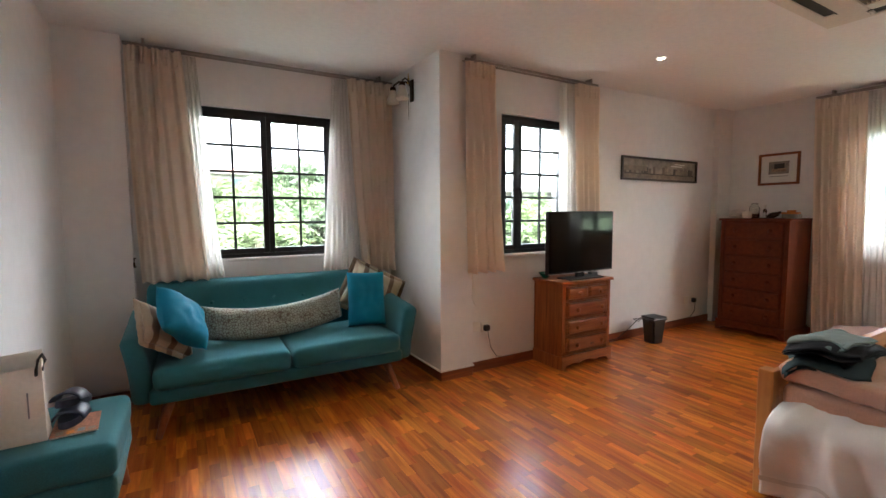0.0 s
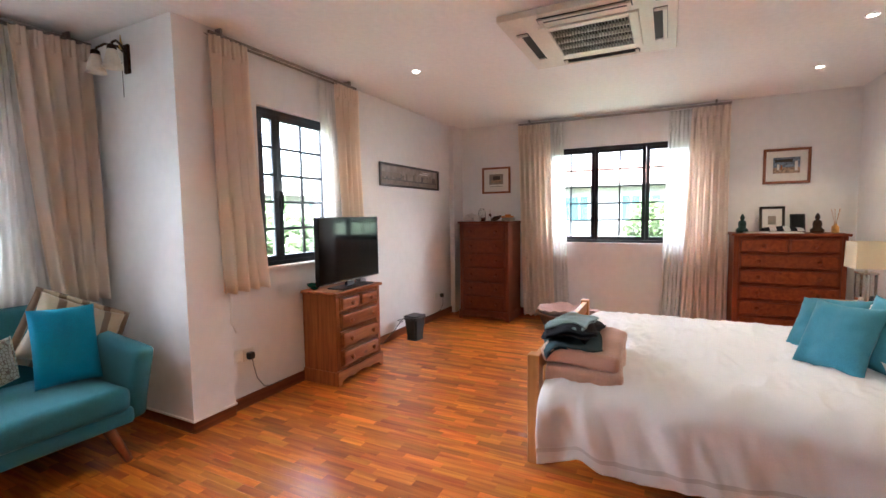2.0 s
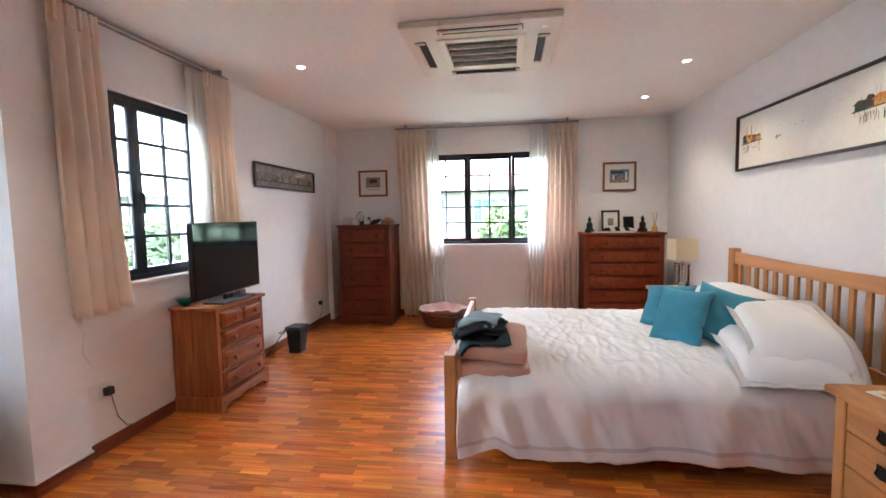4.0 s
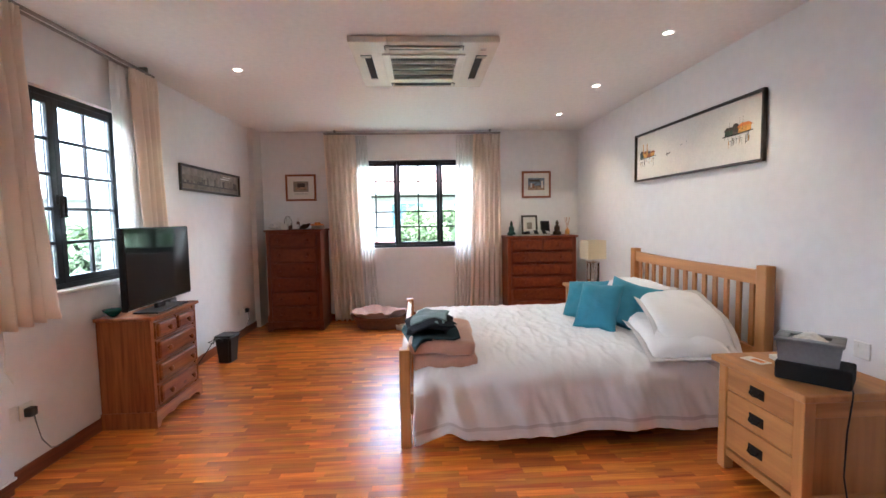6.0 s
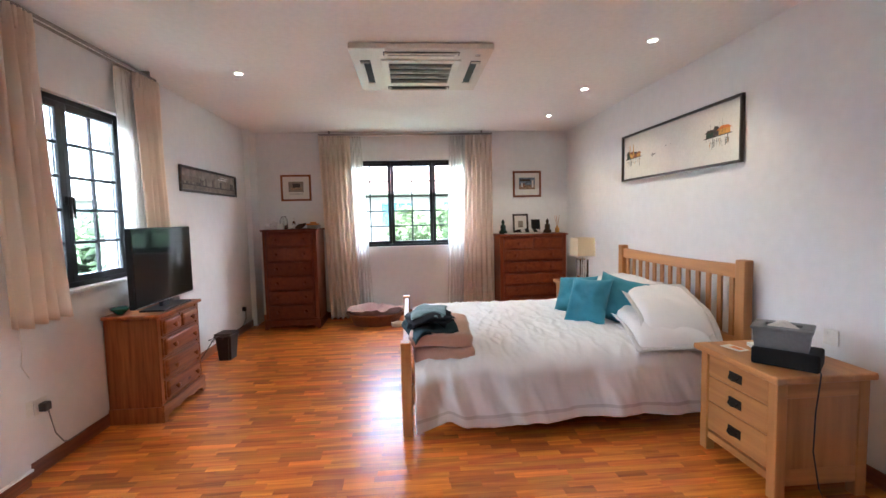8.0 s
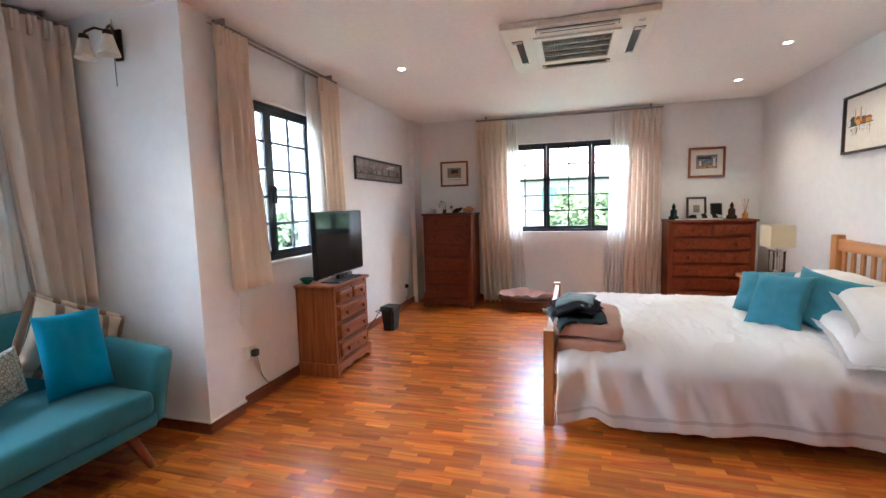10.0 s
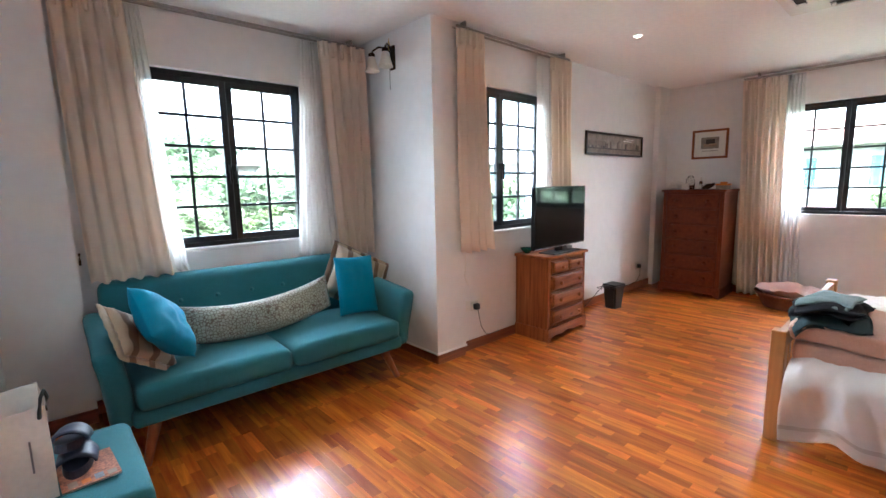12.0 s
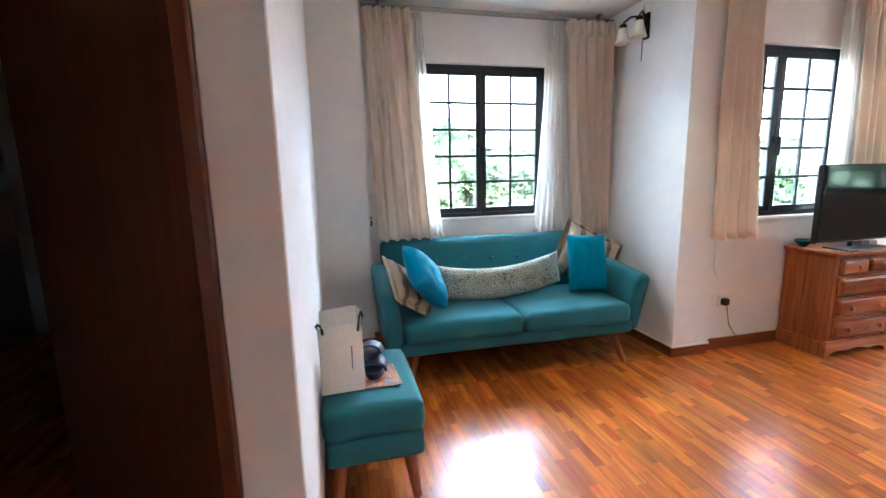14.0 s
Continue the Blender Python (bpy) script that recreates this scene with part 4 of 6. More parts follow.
# ---- wall lamp on the pillar ----
wl2 = thing("wall_lamp", "dark bronze wall lamp with two frosted glass shades", "wall lamp", pose(1.515, 3.41, 2.36))
part("backplate", boxes((-0.018, 0, -0.028, 0.028, -0.09, 0.09), bevel=0.008, seg=2), BRONZE, wl2)
part("finial", lathe([(0.010, 0.0), (0.013, 0.02), (0.006, 0.05), (0.002, 0.09)], 12), BRASS, wl2, "brass finial", True, pose(-0.04, 0, 0.05))
for s in (-1, 1):
    part("arm", tube([(-0.015, 0, 0.03), (-0.05, s * 0.02, 0.07), (-0.10, s * 0.06, 0.075), (-0.135, s * 0.085, 0.045), (-0.14, s * 0.09, 0.01)], 0.007, 10), BRONZE, wl2, "", True)
    part("shade", lathe([(0.018, 0.0), (0.024, -0.01), (0.034, -0.05), (0.046, -0.09), (0.055, -0.12), (0.052, -0.118), (0.03, -0.05), (0.012, -0.004)][::-1], 20), FROST, wl2, "frosted cream glass shade", True, pose(-0.14, s * 0.09, 0.015))
    part("cup", lathe([(0.010, 0.02), (0.024, 0.012), (0.026, -0.012), (0.018, -0.014)][::-1], 14), BRONZE, wl2, "", True, pose(-0.14, s * 0.09, 0.015))
part("pull_cord", tube([(-0.04, 0, -0.03), (-0.04, 0, -0.24)], 0.0022, 6), BRONZE, wl2, "thin pull cord", True)

# ---- ceiling: air conditioner and downlights ----
ac = thing("air_conditioner", "aged white square ceiling cassette air conditioner with a louvred grille", "air conditioner", pose(2.975, 0.815, 2.540))
h = 0.495
part("panel", boxes((-h, h, -h, -0.245, -0.026, 0.014), (-h, h, 0.245, h, -0.026, 0.014), (-h, -0.245, -0.245, 0.245, -0.026, 0.014), (0.245, h, -0.245, 0.245, -0.026, 0.014), bevel=0.006, seg=2), ACWHITE, ac)
part("grille_frame", boxes((-0.29, 0.29, -0.29, -0.235, -0.038, -0.02), (-0.29, 0.29, 0.235, 0.29, -0.038, -0.02), (-0.29, -0.235, -0.235, 0.235, -0.038, -0.02), (0.235, 0.29, -0.235, 0.235, -0.038, -0.02), bevel=0.004), ACWHITE, ac)
# flat dark sheet in place of the shade behind the slats
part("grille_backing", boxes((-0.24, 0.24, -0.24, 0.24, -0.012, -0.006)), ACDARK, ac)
for k in range(5):
    x = -0.235 + 0.47 * k / 4
    if 0 < k < 4:
        part("grille_bar", boxes((x - 0.007, x + 0.007, -0.235, 0.235, -0.034, -0.014)), ACWHITE, ac)
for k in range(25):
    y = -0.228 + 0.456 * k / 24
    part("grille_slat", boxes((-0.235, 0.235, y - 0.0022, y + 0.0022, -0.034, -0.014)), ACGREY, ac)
# shade inside each outlet is a dark strip laid on the panel
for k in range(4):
    a = part("air_slot", boxes((-0.265, 0.265, -0.440, -0.365, -0.029, -0.024)), ACDARK, ac, "air outlet, its inner shade put in as a dark strip", False, pose(0, 0, 0, 0, 0, 90 * k))
    part("louvre", boxes((-0.25, 0.25, -0.438, -0.414, -0.042, -0.032), (-0.258, -0.235, -0.438, -0.37, -0.038, -0.028), (0.235, 0.258, -0.438, -0.37, -0.038, -0.028), bevel=0.003), ACWHITE, a)
part("logo", boxes((-0.40, -0.36, -0.42, -0.38, -0.0285, -0.0255)), STEEL, ac, "small plain badge")


def downlight(x, y, group="downlights"):
    r = thing("downlight", "lit recessed ceiling downlight with a pale metal ring", "downlight", pose(x, y, H), group)
    part("ring", lathe([(0.026, -0.001), (0.037, -0.001), (0.036, -0.006), (0.028, -0.008), (0.0255, -0.004)], 24), STEEL, r, "", True)
    part("bulb", lathe([(0.001, -0.003), (0.026, -0.002), (0.025, -0.0055), (0.001, -0.006)][::-1], 20), BULB, r, "glowing bulb face", True)
    downlight_lamp(x, y, 0.65)


# the one at x = 0.90 is unseen, added to brighten the floor and bed side
for x, y in ((3.145, 2.258), (0.90, 2.258), (4.688, -0.77), (3.583, -0.76), (2.42, -0.77)):
    downlight(x, y)


# ---- bed ----
BX0, BX1, BY0, BY1 = 2.11, 3.86, -1.30, 1.01
bed = thing("bed", "honey oak double bed frame with a slatted curved headboard", "bed", pose(0, 0, 0))
P = 0.085
for x in (BX0, BX1 - P):
    part("head_post", boxes((x, x + P, BY0, BY0 + 0.065, 0, 1.05), bevel=0.006, seg=2), OAK_V, bed)
    part("foot_post", boxes((x, x + 0.075, BY1 - 0.065, BY1, 0, 0.602), bevel=0.006, seg=2), OAK_V, bed)


def curved_rail(z0, z1, rise, x0, x1, y0, y1):
    bm = bmesh.new()
    n = 24
    ring = []
    for k in range(n + 1):
        u = k / n
        x = x0 + (x1 - x0) * u
        r = rise * (1 - (2 * u - 1) ** 2)
        ring.append([bm.verts.new(p) for p in ((x, y0, z0), (x, y1, z0), (x, y1, z1 + r), (x, y0, z1 + r))])
    for a, b in zip(ring, ring[1:]):
        for k in range(4):
            bm.faces.new((a[k], b[k], b[(k + 1) % 4], a[(k + 1) % 4]))
    bm.faces.new(ring[0])
    bm.faces.new(ring[-1][::-1])
    bmesh.ops.recalc_face_normals(bm, faces=bm.faces)
    return bm


part("head_rail", curved_rail(0.925, 1.018, -0.012, BX0 + P, BX1 - P, BY0 + 0.014, BY0 + 0.052), OAK, bed)
part("head_rail_low", boxes((BX0 + P, BX1 - P, BY0 + 0.014, BY0 + 0.052, 0.40, 0.52), bevel=0.003), OAK, bed)
ns = 13
for k in range(ns):
    x = BX0 + P + (BX1 - BX0 - 2 * P) * (k + 0.5) / ns
    part("head_slat", boxes((x - 0.021, x + 0.021, BY0 + 0.024, BY0 + 0.042, 0.515, 0.93), bevel=0.002), OAK_V, bed)
part("foot_rail", boxes((BX0 + 0.075, BX1 - 0.075, BY1 - 0.053, BY1 - 0.014, 0.495, 0.585), bevel=0.004), OAK, bed)
part("foot_rail_low", boxes((BX0 + 0.075, BX1 - 0.075, BY1 - 0.053, BY1 - 0.014, 0.20, 0.32), bevel=0.004), OAK, bed)
for k in range(ns):
    x = BX0 + P + (BX1 - BX0 - 2 * P) * (k + 0.5) / ns
    part("foot_slat", boxes((x - 0.021, x + 0.021, BY1 - 0.043, BY1 - 0.025, 0.315, 0.50), bevel=0.002), OAK_V, bed)
for x in (BX0 + 0.02, BX1 - 0.05):
    part("side_rail", boxes((x, x + 0.03, BY0 + 0.065, BY1 - 0.065, 0.20, 0.33), bevel=0.003), OAK_Y, bed)

mt = thing("mattress", "thick white mattress under the duvet", "mattress", pose((BX0 + BX1) / 2, -0.14, 0.33))
part("core", round_box(1.64, 2.10, 0.155, 0.04, 7, 0.0), LINEN, mt, "", True)

# duvet: one cloth over the mattress and down both long sides
dv = thing("duvet", "rumpled white linen duvet with a stitched band near its hem", "duvet", pose(0, 0, 0))
DT = 0.53


def duvet_point(u, v, lift=0.0):
    """u across the bed from hem to hem, v from the foot to the head."""
    y = 0.925 - v * (0.925 + 1.02)
    hang, flat, ra, rb = 0.27 + 0.015 * math.sin(7 * v), 0.66, 0.275, 0.17
    arc = 1.5708 * math.sqrt((ra * ra + rb * rb) / 2)
    half = flat + arc + hang
    w = (u - 0.5) * 2 * half
    cx = (BX0 + BX1) / 2 - 0.005
    a, side = abs(w), (1 if w > 0 else -1)
    if a < flat:
        x, z, a = cx + w, DT + 0.014 * (1 - (w / flat) ** 2), 0.0
    elif a < flat + arc:
        q = 1.5708 * (a - flat) / arc
        x, z, a = cx + side * (flat + ra * math.sin(q)), DT - rb * (1 - math.cos(q)), 0.12 * q / 1.5708
    else:
        d = a - flat - arc
        x, z, a = cx + side * (flat + ra + 0.02 * d / hang), DT - rb - d, 0.12 + d
    top = max(0.0, 1 - a / 0.12)
    fold = math.sin(y * 9 + 4.5 * n3(y * 1.7, side, 1.0)) * 0.4 + n3(y * 5, a * 2, side * 4.0)
    x += side * 0.034 * fold * (1 - top) * min(1, a / 0.2)
    x += side * 0.05 * max(0, 1 - v / 0.10) * (1 - top)
    low = min(1.0, max(0.0, (a - 0.12) / 0.25))
    z += (0.045 * math.exp(-((v - 0.105) / 0.035) ** 2) - 0.015 * max(0, 1 - v / 0.06)) * low
    z += 0.012 * n3(y * 3.3, side * 2.0, 8.0) * low
    # creases running down from the corner and across the side
    fan = math.sin(34 * v + 9 * a + 3 * n3(y * 4, a * 4, 6.0)) * math.exp(-v / 0.16)
    x += side * (0.020 * fan + 0.018 * n3(y * 11 + 5 * a, a * 4, side * 6.0) + 0.007 * n3(y * 24 + 7 * a, a * 7, side * 9.0)) * (1 - top) * min(1, a / 0.12)
    wr = 0.012 * n3(x * 2.2, y * 2.6, 0.0) + 0.008 * n3(x * 3.2 + y * 2.0, y * 11.0 + 2 * n3(x * 2, y * 2, 5.0), 2.0) + 0.006 * n3(x * 7 + 2.5 * y, y * 19 + 1.5 * n3(x * 3, y * 3, 4.0), 7.0) + 0.002 * n3(x * 22, y * 30, 3.0)
    z += wr * (0.4 + 0.6 * top) + lift
    ridge = abs(n3(x * 1.7 - y * 1.3, y * 3.6, 9.0))
    ridge2 = abs(n3(x * 2.6 + y * 2.2, y * 6.5 - x, 19.0))
    z += (0.006 * max(0, 0.16 - ridge) / 0.16 + 0.007 * max(0, 0.12 - ridge2) / 0.12 + 0.006 * max(0, 0.2 - abs(n3(x * 4.5 - y * 3, y * 10 + x * 2, 29.0))) / 0.2 + 0.0025 * max(0, 0.2 - abs(n3(x * 9 + y * 5, y * 15 - x * 3, 39.0))) / 0.2) * (0.25 + 0.75 * top)
    z -= 0.030 * math.exp(-((x - 2.30) / 0.24) ** 4 - ((y - 0.78) / 0.24) ** 4)
    if v < 0.05:
        z -= 0.05 * (1 - v / 0.05) ** 2 * top
    return (x, y, max(z, 0.03))


dz = grid(190, 190, lambda u, v: duvet_point(u, v))
ob = part("cover", dz, LINEN, dv, "", True)
so = ob.modifiers.new("thick", "SOLIDIFY")
so.thickness = 0.012
so.offset = 1.0
for s in (0, 1):
    def band(u, v, s=s):
        q = 0.024 + 0.008 * u
        x, y, z = duvet_point(q if s == 0 else 1 - q, v)
        return (x + (-0.0135 if s == 0 else 0.0135), y, z)
    part("stitched_band", grid(2, 130, band), BAND, dv, "narrow grey drawn-thread band", True)

# pillows
def pillow(label, m, seed, w=0.72, h=0.48, t=0.26, flange=0.032, droop=0.0):
    r = cushion("pillow", label, w, h, t, LINEN, m, seed, 0.016, 0.0, flange, "pillows", BAND, 0.0, droop)
    r["category"] = "pillow"
    return r


pillow("white linen pillow with a grey-banded border, lying at the near side", pose(2.46, -0.59, 0.59, 87, -4, -9), 11, 0.70, 0.46, 0.15, 0.032, 0.8)
pillow("white linen pillow with a grey-banded border, propped on another pillow", pose(2.44, -0.68, 0.705, 91, -14, -10), 12, 0.70, 0.43, 0.14, 0.035, 1.8)
pillow("white linen pillow lying flat at the far side", pose(3.40, -0.66, 0.60, 84, 0, -3), 13, 0.72, 0.48, 0.20)
pillow("white linen pillow propped at the far side of the headboard", pose(3.38, -0.74, 0.665, 80, 2, -2), 14, 0.72, 0.46, 0.17)
cushion("cushion", "turquoise cushion propped in front on the bed", 0.33, 0.39, 0.13, TURQ, pose(2.68, -0.385, 0.525, -29, 0, -135), 15, 0.022, 0, 0, "bed cushions", None, 0.22)
cushion("cushion", "turquoise cushion leaning behind the front one", 0.36, 0.39, 0.13, TURQ, pose(2.66, -0.58, 0.54, -30, 14, -128), 16, 0.022, 0, 0, "bed cushions", None, 0.22)
cushion("cushion", "turquoise cushion at the far side of the bed", 0.35, 0.38, 0.13, TURQ, pose(3.04, -0.43, 0.53, -40, -6, -132), 17, 0.022, 0, 0, "bed cushions", None, 0.22)


# folded towels and clothes on the bed's foot corner
def folded(name, label, cat, w, d, t, material, m, seed, layers=3, group=""):
    r = thing(name, label, cat, m, group)
    for k in range(layers):
        hh = t / layers
        b = round_box(w - 0.006 * (k % 2), d, hh * 0.98, min(0.45 * hh, 0.028), seed + k, 0.006, 10, 0.020)
        for v in b.verts:
            p = v.co.copy()
            e = max(abs(p.x) / (w / 2), abs(p.y) / (d / 2))
            v.co.x += 0.016 * n3(p.y * 15 + seed, k * 3.0, 1.0) * e
            v.co.y += 0.016 * n3(p.x * 15 + seed, k * 5.0, 2.0) * e
            v.co.z += 0.007 * n3(p.x * 13, p.y * 13 + seed, k * 2.0)
        part("fold", b, material, r, "", True, pose(0.012 * n3(seed + 0.3, k * 3.1), 0.012 * n3(k * 2.7 + 0.2, seed), k * hh, 0, 0, 3 * k * (-1) ** k))
    return r


TW = DT - 0.05
folded("folded_towel", "folded peach bath towel on the bed corner", "towel", 0.42, 0.40, 0.095, TOWEL, pose(2.36, 0.735, TW, 2, -9, 2), 21, 1, "towels")
folded("folded_towel", "folded peach bath towel lying on another", "towel", 0.41, 0.385, 0.095, TOWEL, pose(2.365, 0.742, TW + 0.092, 2, -8, -2), 24, 1, "towels")

def garment(label, w, d, t, layers, material, m, seed, hang=0.0):
    """Cloth laid to and fro in loose layers, its rounded folds showing at two sides."""
    r = thing("folded_clothes", label, "clothes", m, "folded clothes")
    h = t / layers
    run = w - h
    step = run + 1.5708 * h

    def f(u, v):
        q = u * (layers * step - 1.5708 * h)
        k = min(int(q / step), layers - 1)
        e = q - k * step
        y = (v - 0.5) * (d + 0.03 * n3(seed, k * 2.3, 4.0))
        if e <= run:
            x, z = e - run / 2, k * h
        else:
            g_ = (e - run) / (1.5708 * h) * math.pi
            x, z = run / 2 + 0.5 * h * math.sin(g_), k * h + 0.5 * h * (1 - math.cos(g_))
        if k % 2:
            x = -x
        x += 0.055 * n3(y * 8 + seed, k * 1.7, 1.0) + 0.05 * n3(k * 2.9 + 0.4, seed + 0.3, 1.0)
        z += 0.020 * n3(x * 10 + seed, y * 10, 2.0 + 0.25 * k) + 0.004 * n3(x * 27, y * 27 + seed, 5.0 + k)
        z -= hang * max(0.0, y / d - 0.1) ** 2 + hang * 0.6 * max(0.0, -x / w - 0.2) ** 2
        return (x, y + 0.014 * n3(x * 9, seed, k * 1.3), z + 0.006)
    ob = part("cloth", grid(14 * layers, 18, f), material, r, "", True)
    so = ob.modifiers.new("thick", "SOLIDIFY")
    so.thickness = 0.005
    return r


garment("folded grey-green trousers hanging over the towels' edge", 0.36, 0.29, 0.036, 3, DENIM, pose(2.32, 0.815, TW + 0.184, 3, -5, 14), 27, 0.42)
garment("folded dark navy garment on the clothes pile", 0.32, 0.25, 0.034, 3, NAVY, pose(2.35, 0.815, TW + 0.212, 3, -3, -12), 30, 0.16)
garment("folded black garment on the clothes pile", 0.33, 0.26, 0.034, 3, NAVY, pose(2.330, 0.825, TW + 0.240, 3, 3, 10), 33, 0.22)
garment("folded pale grey-green garment on top of the pile", 0.26, 0.21, 0.020, 3, PALE, pose(2.36, 0.815, TW + 0.272, 3, 0, -8), 36, 0.16)


# ---- bedside cabinets ----
def bedside(label, m):
    r = thing("bedside_cabinet", label, "bedside cabinet", m, "bedside cabinets")
    w, d, hh = 0.54, 0.47, 0.61
    part("top", boxes((-w / 2 - 0.03, w / 2 + 0.03, -0.03, d + 0.01, hh - 0.035, hh), bevel=0.010, seg=3), OAK, r)
    for sx in (-1, 1):
        for y in (0.0, d - 0.055):
            part("post", boxes((sx * (w / 2 - 0.055), sx * w / 2, y, y + 0.055, 0, hh - 0.035), bevel=0.004), OAK_V, r)
        part("side_panel", boxes((sx * (w / 2 - 0.02), sx * (w / 2 - 0.008), 0.055, d - 0.055, 0.09, hh - 0.04)), OAK_V, r)
        for z in (0.07, hh - 0.115):
            part("side_rail", boxes((sx * (w / 2 - 0.03), sx * (w / 2 - 0.003), 0.055, d - 0.055, z, z + 0.08), bevel=0.003), OAK_Y, r)
    part("back_panel", boxes((-w / 2 + 0.05, w / 2 - 0.05, d - 0.02, d - 0.01, 0.08, hh - 0.04)), OAK_V, r)
    part("bottom_rail", boxes((-w / 2 + 0.055, w / 2 - 0.055, 0.008, 0.03, 0.075, 0.115), bevel=0.003), OAK, r)
    z = hh - 0.045
    for k, dh in enumerate((0.125, 0.145, 0.165)):
        dr = part("drawer", boxes((-w / 2 + 0.059, w / 2 - 0.059, 0.006, 0.35, z - dh + 0.004, z), bevel=0.003), OAK, r)
        zc = z - dh / 2
        part("handle_plate", boxes((-0.045, 0.045, 0.001, 0.006, zc - 0.024, zc + 0.024), bevel=0.001), IRON, dr, "black iron backplate")
        part("drop_handle", tube([(-0.03, -0.004, zc + 0.008), (-0.028, -0.014, zc - 0.008), (0, -0.016, zc - 0.014), (0.028, -0.014, zc - 0.008), (0.03, -0.004, zc + 0.008)], 0.0045, 8), IRON, dr, "black iron drop handle", True)
        z -= dh + 0.002
    return r


near_cab = bedside("honey oak three-drawer bedside cabinet with black iron handles", pose(1.545, -0.745, 0, 0, 0, 180))
bedside("honey oak bedside cabinet under the lamp, beyond the bed", pose(4.27, -0.80, 0, 0, 0, 180))

bx = thing("storage_box", "black fabric box on the bedside cabinet", "box", pose(1.425, -0.925, 0.61, 0, 0, 40))
part("body", boxes((-0.135, 0.135, -0.095, 0.095, 0, 0.085), bevel=0.012, seg=3), BOXBLACK, bx)
tb = thing("tissue_box", "grey wooden tissue box with a tissue pulled out", "tissue box", pose(1.445, -0.915, 0.695, 0, 0, 43) @ Matrix.Scale(1.07, 4))
g = bmesh.new()
rings = [[g.verts.new((sx * a, sy * b, z)) for sx, sy in ((-1, -1), (1, -1), (1, 1), (-1, 1))] for a, b, z in ((0.10, 0.075, 0), (0.108, 0.083, 0.085))]
g.faces.new(rings[0][::-1])
g.faces.new(rings[1])
for k in range(4):
    g.faces.new((rings[0][k], rings[0][(k + 1) % 4], rings[1][(k + 1) % 4], rings[1][k]))
part("body", g, GREYBOX, tb)
part("lid", boxes((-0.116, 0.116, -0.091, -0.045, 0.085, 0.099), (-0.116, 0.116, 0.045, 0.091, 0.085, 0.099), (-0.116, -0.07, -0.045, 0.045, 0.085, 0.099), (0.07, 0.116, -0.045, 0.045, 0.085, 0.099), bevel=0.003), GREYBOX, tb)
part("tissue", grid(16, 12, lambda u, v: (-0.06 + 0.12 * u, 0.04 * (v - 0.5) * (1 + u) + 0.008 * n3(u * 6, v * 6), 0.088 + 0.035 * math.sin(math.pi * u) * (1 - abs(2 * v - 1) * 0.8) + 0.008 * n3(u * 9, v * 5, 2))), PAPER, tb, "white tissue", True)
bk = thing("book", "small white and blue box lying on the bedside cabinet", "box", pose(1.67, -0.98, 0.61, 0, 0, -8))
part("body", boxes((-0.065, 0.065, -0.028, 0.028, 0, 0.022), bevel=0.002), PAPER, bk)
part("print", boxes((-0.05, 0.03, -0.0288, -0.0278, 0.006, 0.016)), PHOTOBLUE, bk, "blue printed stripe")
cd = thing("card", "pale card with an orange print on the bedside cabinet", "card", pose(1.70, -0.86, 0.61, 0, 0, 12))
part("sheet", boxes((-0.06, 0.06, -0.035, 0.035, 0, 0.004)), PAPER, cd)
part("print", boxes((-0.045, 0.02, -0.02, 0.015, 0.004, 0.0046)), ORANGE, cd, "orange printed area")
cb = thing("cable", "thin black cable hanging over the bedside cabinet's edge", "cable", pose(0, 0, 0))
part("wire", tube([(1.33, -0.985, 0.615), (1.28, -0.96, 0.618), (1.245, -0.93, 0.617), (1.228, -0.91, 0.59), (1.235, -0.90, 0.45), (1.25, -0.91, 0.25), (1.235, -0.93, 0.08), (1.215, -0.95, 0.012), (1.16, -1.1, 0.006)], 0.0035, 6), PLASTIC, cb, "", True)

lamp = thing("table_lamp", "table lamp with a clear glass base and square cream shade", "table lamp", pose(4.26, -1.01, 0.61, 0, 0, 4))
part("foot", boxes((-0.06, 0.06, -0.06, 0.06, 0, 0.018), bevel=0.002), STEEL, lamp, "square chrome foot")
part("glass_body", boxes((-0.05, -0.034, -0.05, 0.05, 0.018, 0.255), (0.034, 0.05, -0.05, 0.05, 0.018, 0.255), (-0.034, 0.034, -0.05, -0.034, 0.018, 0.255), (-0.034, 0.034, 0.034, 0.05, 0.018, 0.255), bevel=0.001), CLEAR, lamp, "clear glass column")
part("rod", tube([(0, 0, 0.015), (0, 0, 0.31)], 0.008, 10), STEEL, lamp, "chrome rod", True)
part("cap", boxes((-0.055, 0.055, -0.055, 0.055, 0.255, 0.268), bevel=0.002), STEEL, lamp)
g = bmesh.new()
rings = [[g.verts.new((sx * a, sy * a, z)) for sx, sy in ((-1, -1), (1, -1), (1, 1), (-1, 1))] for a, z in ((0.103, 0.30), (0.099, 0.50))]
for k in range(4):
    g.faces.new((rings[0][k], rings[0][(k + 1) % 4], rings[1][(k + 1) % 4], rings[1][k]))
sh = part("shade", g, SHADE, lamp, "square cream fabric shade")
so = sh.modifiers.new("thick", "SOLIDIFY")
so.thickness = 0.003
part("spider", boxes((-0.10, 0.10, -0.003, 0.003, 0.307, 0.312), (-0.003, 0.003, -0.10, 0.10, 0.307, 0.312)), STEEL, lamp)
